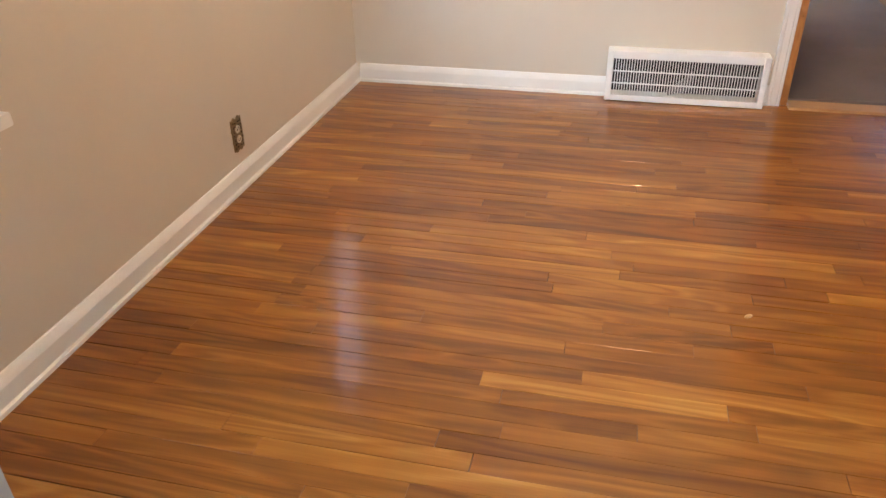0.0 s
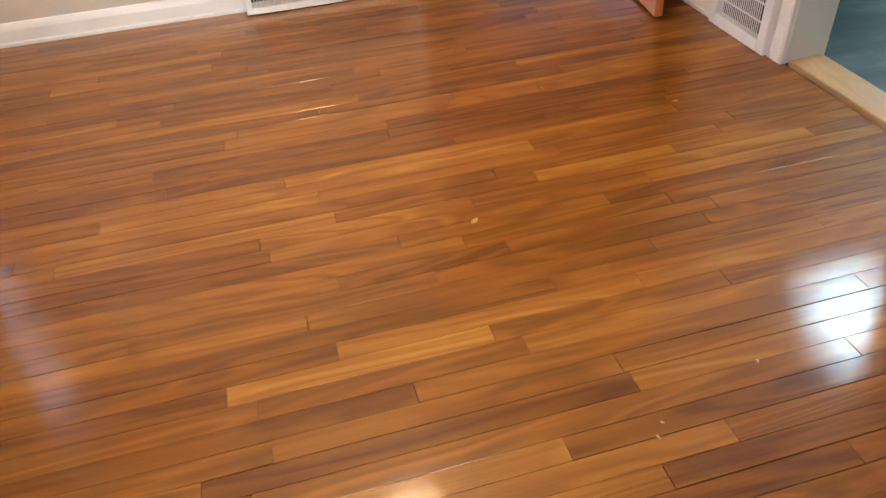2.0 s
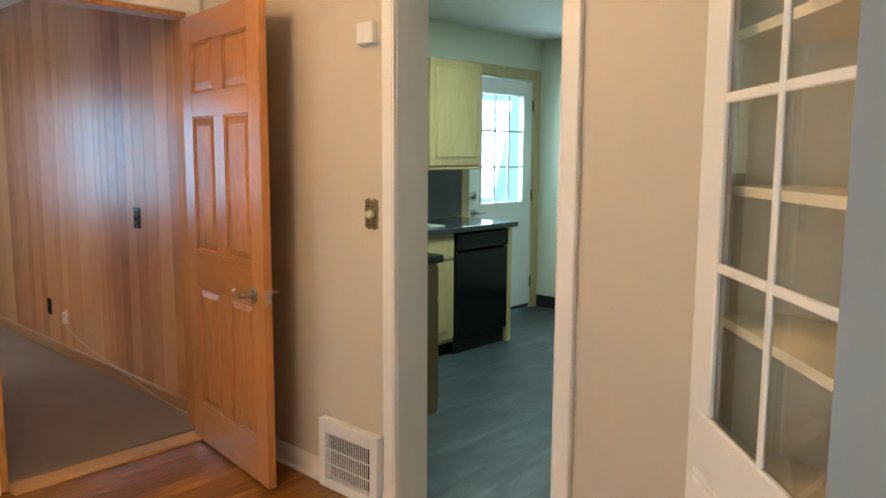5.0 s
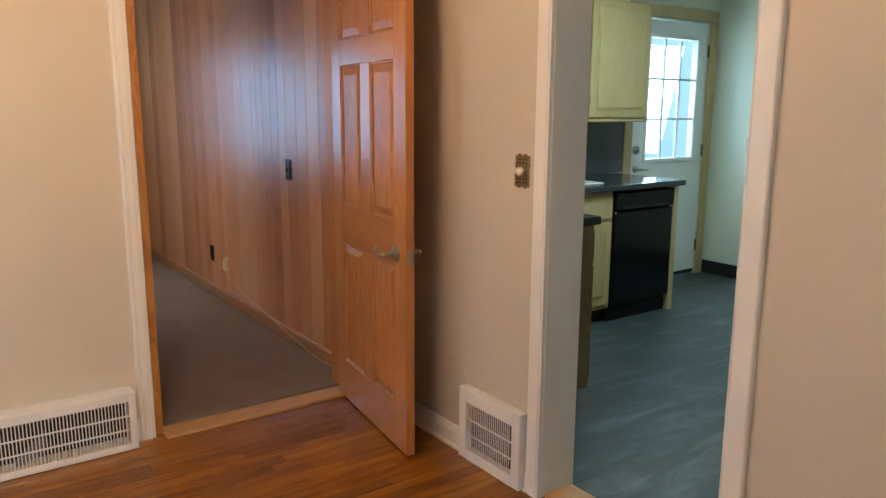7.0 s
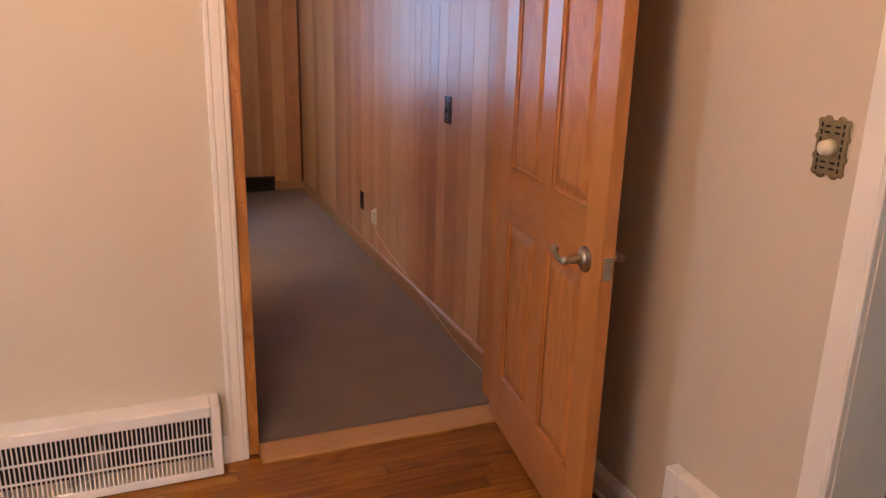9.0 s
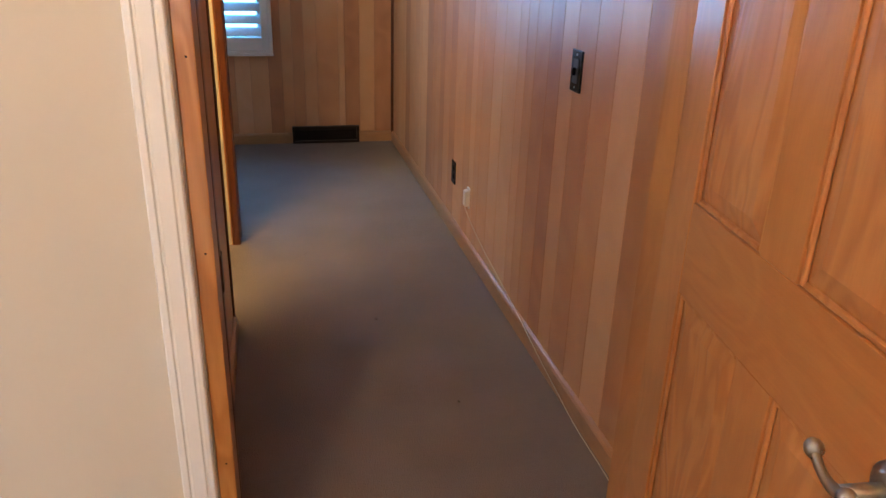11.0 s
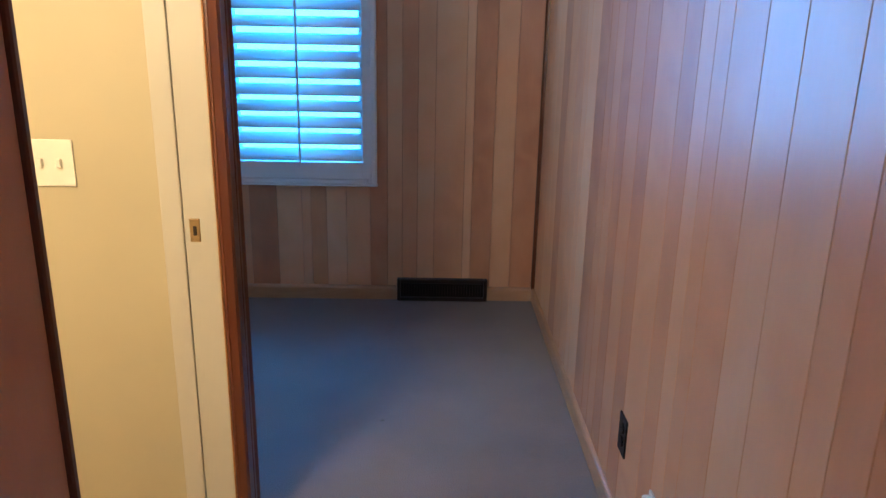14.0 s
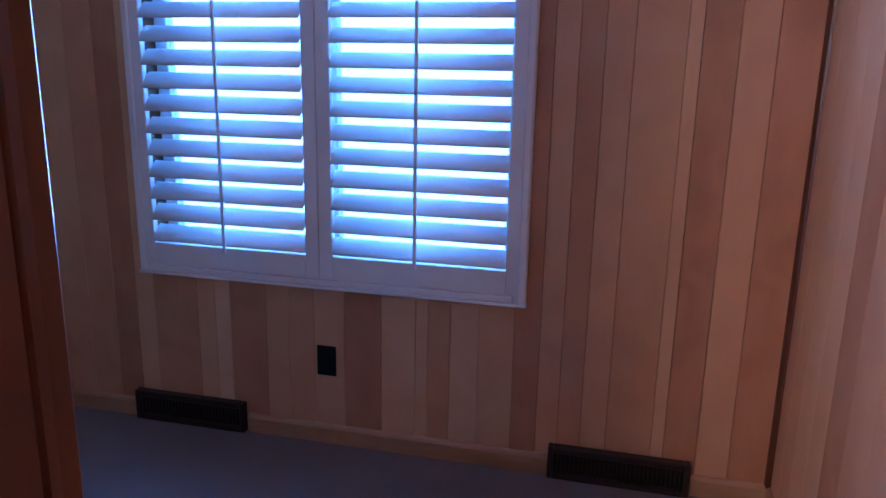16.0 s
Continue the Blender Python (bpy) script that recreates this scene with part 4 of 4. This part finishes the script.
part("cover", boxed(-0.046, 0.046, -0.034, -0.006, -0.040, 0.040, 0.008, seg=3), WHITE_PLASTIC, th)


def tube(name, pts, radius, material, label, category):
    cu = bpy.data.curves.new(name, "CURVE")
    cu.dimensions, cu.bevel_depth, cu.bevel_resolution = "3D", radius, 2
    sp = cu.splines.new("NURBS")
    sp.points.add(len(pts) - 1)
    for q, p in zip(sp.points, pts):
        q.co = (*p, 1)
    sp.use_endpoint_u, sp.order_u = True, 3
    cu.materials.append(material)
    return tagged(new(name, cu), label, category)


tube("cable", [(PX - 0.022, 6.20, 0.262), (PX - 0.020, 6.17, 0.235), (PX - 0.004, 5.95, 0.155), (PX - 0.004, 5.70, 0.125), (PX - 0.012, 5.42, 0.106),
               (PX - 0.017, 5.20, 0.073), (PX - 0.018, 4.95, 0.042), (PX - 0.021, 4.80, CZ + 0.0025), (PX - 0.020, 4.58, CZ + 0.0025), (PX - 0.026, 4.46, CZ + 0.0025)], 0.0015, IVORY, "thin white phone cable along the baseboard", "cable")

# ---- corner china cabinet ----
CA, CB = Vector((2.106, 1.648, 0)), Vector((1.553, 1.140, 0))
cu_ = (CB - CA).normalized()
cn = Vector((-cu_.y, cu_.x, 0))
if cn.dot(Vector((-1, 1, 0))) < 0:
    cn = -cn
CAB = Matrix(((cu_.x, -cn.x, 0, CA.x), (cu_.y, -cn.y, 0, CA.y), (0, 0, 1, 0), (0, 0, 0, 1)))
CLN = (CB - CA).length
cab = thing("china_cabinet", "white built in corner china cabinet with glass door", "cabinet", m=CAB)
# local: x along the front, -y out into the room, +y into the corner


def cab_part(name, bm, material=WHITE, label=""):
    return part(name, bm, material, cab, label)


cab_part("face_stile", boxed(0, 0.058, -0.010, 0.012, 0, 2.2, 0.004, seg=2))
cab_part("face_stile", boxed(CLN - 0.050, CLN, -0.010, 0.012, 0, 2.2, 0.004))
cab_part("face_rail", boxed(0.058, CLN - 0.050, -0.003, 0.012, 0, 0.040, 0.002))
cab_part("face_rail", boxed(0.058, CLN - 0.050, -0.003, 0.012, 0.700, 0.750, 0.002))
cab_part("face_rail", boxed(0.058, CLN - 0.050, -0.003, 0.012, 2.05, 2.2, 0.002))
cab_part("base_cap", boxed(-0.004, CLN, -0.026, -0.011, 0, 0.040, 0.003))
cab_part("rail_moulding", boxed(0.060, CLN - 0.052, -0.018, -0.004, 0.716, 0.732, 0.005, seg=2))
X0, X1 = 0.062, CLN - 0.054
# lower door
ld = cab_part("lower_door", boxed(X0, X1, -0.018, -0.004, 0.043, 0.712, 0.004), label="white door with applied panel moulding")
mo = ((0.176, 0.566, 0.178, 0.204), (0.176, 0.566, 0.592, 0.618), (0.176, 0.202, 0.2045, 0.5915), (0.540, 0.566, 0.2045, 0.5915))
for a, b, c, d in mo:
    part("moulding", boxed(a, b, -0.034, -0.0185, c, d, 0.007, seg=3), WHITE, ld)
kn = bmesh.new()
rod(kn, (0.640, -0.018, 0.637), (0.640, -0.024, 0.637), 0.005, 0.005, 12)
ball(kn, (0.640, -0.027, 0.637), 0.009, 1, 0.6, 1, 16, 10)
part("knob", kn, BRONZE, ld, "dark bronze knob", True)
# glazed door
gd = cab_part("glass_door", boxed(X0, X1, -0.018, -0.004, 0.736, 0.866, 0.004), label="white glazed door with muntins")
GA, GB = 0.140, 0.614
for a, b, c, d in ((X0, GA, 0.8665, 2.046), (GB, X1, 0.8665, 2.046), (GA, GB, 1.858, 2.046)):
    part("door_frame", boxed(a, b, -0.018, -0.004, c, d, 0.004), WHITE, gd)
gm = (GA + GB) / 2
part("muntin", boxed(gm - 0.010, gm + 0.010, -0.016, -0.007, 0.867, 1.857, 0.003), WHITE, gd)
for z in (1.183, 1.518):
    for a, b in ((GA, gm - 0.0105), (gm + 0.0105, GB)):
        part("muntin", boxed(a, b, -0.0155, -0.0075, z - 0.010, z + 0.010, 0.003), WHITE, gd)
p = part("pane", boxed(GA, GB, -0.0065, -0.0045, 0.867, 1.857), GLASS, gd)
p.visible_shadow = False
# carcass: sides, back, shelves
cab_part("side_panel", boxed(0.0, 0.012, 0.023, 0.20, 0, 2.2), CREAM_SHELF)
cab_part("side_panel", boxed(CLN - 0.012, CLN, 0.023, 0.20, 0, 2.2), CREAM_SHELF)
bk = bmesh.new()
for z0, z1 in ((0.0, 2.2),):
    a = [(0.012, 0.195), (CLN * 0.42, 0.40), (CLN * 0.62, 0.40), (CLN - 0.012, 0.195)]
    lo = [bk.verts.new((x, y, z0)) for x, y in a]
    hi = [bk.verts.new((x, y, z1)) for x, y in a]
    lo2 = [bk.verts.new((x, y + 0.012, z0)) for x, y in a]
    hi2 = [bk.verts.new((x, y + 0.012, z1)) for x, y in a]
    for i in range(3):
        bk.faces.new((lo[i], lo[i + 1], hi[i + 1], hi[i]))
        bk.faces.new((lo2[i], hi2[i], hi2[i + 1], lo2[i + 1]))
bmesh.ops.recalc_face_normals(bk, faces=bk.faces)
cab_part("back_panel", bk, CREAM_SHELF)
for z in (0.720, 1.042, 1.325, 1.640):
    sh = bmesh.new()
    pts = [(0.014, 0.040), (CLN - 0.014, 0.040), (CLN - 0.014, 0.192), (CLN * 0.62, 0.393), (CLN * 0.42, 0.393), (0.014, 0.192)]
    lo = [sh.verts.new((x, y, z)) for x, y in pts]
    hi = [sh.verts.new((x, y, z + 0.020)) for x, y in pts]
    for i in range(6):
        sh.faces.new((lo[i], lo[(i + 1) % 6], hi[(i + 1) % 6], hi[i]))
    sh.faces.new(lo[::-1])
    sh.faces.new(hi)
    cab_part("shelf", sh, CREAM_SHELF)
# return to the east wall and its baseboard end
structure("cabinet_return", boxed(CA.x + 0.012, DE, CA.y - 0.055, CA.y - 0.035, 0, 2.2, 0.002), WHITE, "white filler board beside the corner cabinet", "trim")
base("baseboard", (CA.x - 0.012, CA.y - 0.034, 0), (DE, CA.y - 0.034, 0), (0, 1, 0), WHITE, "white baseboard end beside the corner cabinet", [(d * 2.2, h) for d, h in BASE])

# ---- kitchen units ----


def cabinet_door(parent, x0, x1, y, z0, z1, flip=1):
    d = part("door", boxed(x0, x1, y - 0.018, y, z0, z1, 0.003), MAPLE, parent)
    part("moulding", boxed(x0 + 0.05, x1 - 0.05, y - 0.0215, y - 0.0185, z0 + 0.05, z1 - 0.05, 0.0015), MAPLE, d)
    part("raised_panel", boxed(x0 + 0.062, x1 - 0.062, y - 0.027, y - 0.022, z0 + 0.062, z1 - 0.062, 0.004), MAPLE, d)
    return d


CF = 4.352
uc = thing("upper_cabinet", "light maple single door wall cabinet over counter", "cabinet")
part("body", boxed(4.40, 4.992, 4.668, KN - 0.001, 1.318, 2.10, 0.003), MAPLE, uc)
cabinet_door(uc, 4.412, 4.980, 4.667, 1.330, 2.09)
part("bottom_trim", boxed(4.396, 4.996, 4.652, 4.690, 1.300, 1.3175, 0.004), MAPLE, uc)

sc = thing("base_cabinet", "light maple sink base cabinet with drawer front", "cabinet")
part("body", boxed(3.26, 4.362, CF + 0.02, KN - 0.001, 0.10, 0.872, 0.003), MAPLE, sc)
part("toe_kick", boxed(3.26, 4.362, CF + 0.08, CF + 0.10, 0, 0.099), BLACK_BASE, sc)
part("drawer_front", boxed(3.72, 4.345, CF, CF + 0.019, 0.700, 0.850, 0.004), MAPLE, sc)
for a, b in ((3.72, 4.025), (4.040, 4.345)):
    cabinet_door(sc, a, b, CF + 0.019, 0.135, 0.680)

dwm = thing("dishwasher", "glossy black built in dishwasher", "dishwasher")
part("body", boxed(4.368, 4.950, CF + 0.03, KN - 0.02, 0.09, 0.868, 0.004), BLACK_GLOSS, dwm)
part("door", boxed(4.370, 4.948, CF - 0.004, CF + 0.029, 0.115, 0.735, 0.006), BLACK_GLOSS, dwm)
cp = part("control_panel", boxed(4.370, 4.948, CF - 0.012, CF + 0.029, 0.745, 0.866, 0.008), BLACK_GLOSS, dwm)
part("handle_groove", boxed(4.44, 4.88, CF - 0.0135, CF - 0.0122, 0.752, 0.768), VOID, cp)
part("dial", boxed(4.40, 4.43, CF - 0.016, CF - 0.0122, 0.79, 0.82, 0.003), BLACK, cp)
part("toe_panel", boxed(4.370, 4.948, CF + 0.03, CF + 0.05, 0.003, 0.088), BLACK, dwm)

ep = thing("end_panel", "light maple end panel beside the dishwasher", "panel")
part("board", boxed(4.956, 4.998, CF - 0.004, KN - 0.001, 0, 0.872, 0.003), MAPLE, ep)

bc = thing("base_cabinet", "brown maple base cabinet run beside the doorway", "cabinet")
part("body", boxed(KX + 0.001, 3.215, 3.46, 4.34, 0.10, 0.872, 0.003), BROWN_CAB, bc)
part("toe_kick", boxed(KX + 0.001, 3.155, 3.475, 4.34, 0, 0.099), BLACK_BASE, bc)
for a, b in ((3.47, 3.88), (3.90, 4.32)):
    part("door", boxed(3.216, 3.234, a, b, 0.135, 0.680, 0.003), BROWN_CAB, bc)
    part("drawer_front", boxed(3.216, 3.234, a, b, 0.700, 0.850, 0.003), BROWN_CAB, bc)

wt = thing("worktop", "dark glossy laminate kitchen worktop", "worktop")
part("slab", boxed(3.250, 5.045, CF - 0.028, KN - 0.001, 0.874, 0.914, 0.008, seg=2), COUNTER, wt)
part("slab", boxed(KX + 0.001, 3.248, 3.448, KN - 0.001, 0.874, 0.914, 0.008, seg=2), COUNTER, wt)
bs = thing("backsplash", "dark slate coloured backsplash panel", "backsplash")
part("panel", boxed(KX + 0.002, 5.118, KN - 0.012, KN - 0.001, 0.916, 1.299, 0.002), SLATE, bs)
sk = thing("kitchen_sink", "drop in sink with pale steel rim", "sink")
for a, b, c, d in ((3.72, 4.34, 4.43, 4.455), (3.72, 4.34, 4.855, 4.88), (3.72, 3.745, 4.455, 4.855), (4.315, 4.34, 4.455, 4.855)):
    part("rim", boxed(a, b, c, d, 0.915, 0.923, 0.003), WHITE_PLASTIC, sk)
part("basin", boxed(3.745, 4.315, 4.455, 4.855, 0.9155, 0.918), STEEL, sk)

# ---- ceiling fixtures ----
cl = thing("ceiling_light", "flush round ceiling light with warm frosted glass", "ceiling light")
bm = bmesh.new()
rod(bm, (0.90, 2.84, 2.405), (0.90, 2.84, H - 0.001), 0.165, 0.165, 40)
part("pan", bm, WHITE_METAL, cl)
bm = bmesh.new()
for k in range(24):
    a = k * math.tau / 24
    rod(bm, (0.90 + 0.155 * math.cos(a), 2.84 + 0.155 * math.sin(a), 2.375), (0.90 + 0.155 * math.cos(a + 0.262), 2.84 + 0.155 * math.sin(a + 0.262), 2.375), 0.012, None, 8)
part("glass_ring", bm, LAMP_GLASS, cl, "warm glowing glass rim")
kl = thing("ceiling_light", "square cool white kitchen ceiling light", "ceiling light")
part("pan", boxed(3.80, 4.40, 3.30, 3.90, 2.40, H - 0.001, 0.004), WHITE_METAL, kl)
part("diffuser", boxed(3.82, 4.38, 3.32, 3.88, 2.380, 2.399, 0.006), LAMP_COOL, kl, "cool glowing diffuser")

# ---- crumbs and lint left on the floors ----


def crumb(x, y, z, size, turn, label, material):
    bm = ball(bmesh.new(), (0, 0, 0), size, 1.6, 0.8, 0.45, 8, 6)
    ob = tagged(mesh_ob("crumb", bm, material), label, "debris", "crumbs on the floors")
    ob.matrix_world = pose(x, y, z + size * 0.42, 0, 0, turn)


for k, (x, y) in enumerate(((1.964, 2.855), (1.125, 2.440), (1.548, 1.761), (1.253, 1.648), (1.278, 1.678))):
    crumb(x, y, 0.0, (0.006, 0.009, 0.004, 0.004, 0.003)[k], 37 * k, "tiny pale wood splinter on oak floor", SILL_X)
for k, (x, y) in enumerate(((1.62, 6.45), (1.72, 6.30), (2.13, 5.0), (1.95, 5.6), (1.75, 7.1))):
    crumb(x, y, CZ, 0.005, 50 * k, "tiny dark lint speck on carpet", BARK)

# ---- outside ----
structure("ground", boxed(-60, 60, -60, 90, -0.9, -0.6), GRASS, "dull winter lawn around the house", "ground")


def bare_tree(x, y, h, seed):
    rnd = random.Random(seed)
    t = thing("tree", "bare grey winter tree outside the window", "tree")
    tr, br = bmesh.new(), bmesh.new()

    def grow(bm, p, d, length, r, depth):
        q = p + d * length
        rod(bm, p, q, r, r * 0.68, 7)
        if depth == 0:
            return
        for _ in range(3 if depth > 1 else 4):
            e = (d + Vector((rnd.uniform(-0.8, 0.8), rnd.uniform(-0.8, 0.8), rnd.uniform(-0.15, 0.6)))).normalized()
            grow(br, q - d * length * rnd.uniform(0, 0.35), e, length * rnd.uniform(0.55, 0.8), r * 0.55, depth - 1)

    grow(tr, Vector((x, y, -0.62)), Vector((0.03, 0, 1)), h, 0.13, 4)
    part("trunk", tr, BARK, t)
    part("branches", br, BARK, t)


bare_tree(2.35, 10.9, 1.7, 4)
tagged(mesh_ob("backdrop", boxed(-9, 11, 13.0, 13.05, -0.6, 18), DAYLIGHT), "bright overcast distance outside the window", "sky", kind="structure")
tagged(mesh_ob("backdrop", boxed(-4.05, -4, -3, 8, -0.6, 5), DAYLIGHT_SIDE), "bright overcast distance outside the side windows", "sky", kind="structure")
tagged(mesh_ob("backdrop", boxed(3.2, 13, 9.0, 9.05, -0.6, 6), DAYLIGHT_BACK), "bright overcast distance outside the back door", "sky", kind="structure")

# ---- panelling, board by board ----


def plank_mesh(name, w, h, t, c=0.0017):
    """A board standing in the xz plane, its face at y=0 towards -y, with chamfered long edges."""
    v = [(0, t, 0), (0, c, 0), (c, 0, 0), (w - c, 0, 0), (w, c, 0), (w, t, 0)]
    v += [(x, y, h) for x, y, _ in v]
    f = [(i, i + 1, i + 7, i + 6) for i in range(5)] + [(5, 0, 6, 11), (5, 4, 3, 2, 1, 0), (6, 7, 8, 9, 10, 11)]
    me = bpy.data.meshes.new(name)
    me.from_pydata(v, [], f)
    me.update()
    me.materials.append(PANEL)
    return me


def panelling(name, label, m, edges, z0, z1, holes=()):
    p = tagged(new(name), label, "panelling", kind="structure")
    p.matrix_world = m
    for a, b in zip(edges, edges[1:]):
        spans = [(z0, z1)]
        for h0, h1, hz0, hz1 in holes:
            if a < h1 and b > h0:
                spans = [(z0, hz0), (hz1, z1)]
        for c, d in spans:
            ob = new("plank", plank_mesh("plank", b - a - 0.0010, d - c, 0.012))
            ob.parent = p
            ob.matrix_basis = Matrix.Translation((a, 0, c))
    return p


def random_edges(a, b, seed, widths=(0.085, 0.115, 0.145, 0.175, 0.20)):
    rnd = random.Random(seed)
    e = [a]
    while e[-1] < b - 0.21:
        e.append(e[-1] + rnd.choice(widths))
    e.append(b)
    return e


# east wall: x runs south along the wall from the far corner
east = [4.42, 4.55, 4.70, 4.845, 4.98, 5.115, 5.225, 5.33, 5.455, 5.545, 5.63, 5.79, 5.925, 6.07, 6.15, 6.235, 6.34, 6.525, 6.64, 6.77, 6.87, 6.965, 7.055, 7.20, 7.345, 7.43, 7.57, 7.735, 7.88, 8.01, 8.145, 8.26, FY]
panelling("panelling_east", "vertical random width birch panelling, satin finish", pose(PX, FY, 0, 0, 0, -90), sorted(FY - e for e in east), 0.004, H)
far = [FW, -1.16, -1.0, -0.88, -0.72, -0.6, -0.45, -0.36, -0.22, -0.10, 0.02, 0.12, 0.20, 0.385, 0.46, 0.522, 0.669, 0.761, 0.862, 0.98, 1.121, 1.249, 1.295, 1.375, 1.477, 1.60, 1.689, 1.765, 1.842, 1.929, 2.079, 2.121, 2.225, 2.33, PX]
panelling("panelling_far", "vertical random width birch panelling in shade", pose(0, FY, 0), far, 0.004, H, [(0.20, 1.60, 0.69, 1.99)])
panelling("panelling_corridor", "vertical birch panelling on the dark corridor wall", pose(CL, TN, 0, 0, 0, 90), random_edges(0.0, HY0 - 0.014 - TN, 5), 0.004, H)
panelling("panelling_far_south", "vertical birch panelling beside the hall wall", pose(1.39, 6.565, 0, 0, 0, 180), random_edges(0.0, 1.39 - FW, 6), 0.004, H)

# ---- strip oak floor, board by board ----
floor_oak = structure("floor_oak", boxed(-2.1, 3.6, -3.2, DS, -0.021, -0.004), OAK_FLOOR, "glossy strip oak living room floor", "floor")
dining_floor = tagged(new("floor_dining"), "glossy varnished strip oak floor, varied honey browns", "floor", kind="structure")
rnd = random.Random(12)
PWD = 0.0572


def strip(x0, x1, y0, y1, drop):
    g, ge, t = rnd.choice((0.0002, 0.0004, 0.0013)), rnd.choice((0.0002, 0.0005, 0.0011)), -drop
    c, e = 0.0005, rnd.uniform(0.0005, 0.0010)      # eased edge: its fall and its width
    n, f_ = rnd.uniform(-0.0004, 0.0003), rnd.uniform(-0.0004, 0.0003)      # cupping: each edge a little up or down
    a, b, lo, hi = x0 + ge, x1 - ge, y0 + g, y1 - g
    v = [(a, lo, -0.02), (b, lo, -0.02), (b, hi, -0.02), (a, hi, -0.02), (a, lo, t - c), (b, lo, t - c), (b, hi, t - c), (a, hi, t - c),
         (a + c, lo + e, t + n), (b - c, lo + e, t + n), (b - c, hi - e, t + f_), (a + c, hi - e, t + f_)]
    f = [(8, 9, 10, 11)]
    for i in range(4):
        j = (i + 1) % 4
        f += [(i, j, j + 4, i + 4), (i + 4, j + 4, j + 8, i + 8)]
    me = bpy.data.meshes.new("plank")
    me.from_pydata(v, [], f)
    me.update()
    me.materials.append(OAK_FLOOR)
    ob = new("plank", me)
    ob.parent = dining_floor


y = DS - 0.11
while y < DN - 0.001:
    y1 = min(y + PWD, DN)
    x = DW - rnd.uniform(0.0, 0.6)
    while x < DE:
        ln_ = rnd.choice((0.45, 0.6, 0.75, 0.9, 1.1, 1.3))
        x1 = x + ln_
        if DE - x1 < 0.2:
            x1 = DE
        strip(max(x, DW), min(x1, DE), y, y1, rnd.uniform(0.0, 0.0003))
        x = x1
    y = y1
# a board that runs on into the doorway
strip(JL, JR, DN, DN + PWD * 0.8, 0.0)
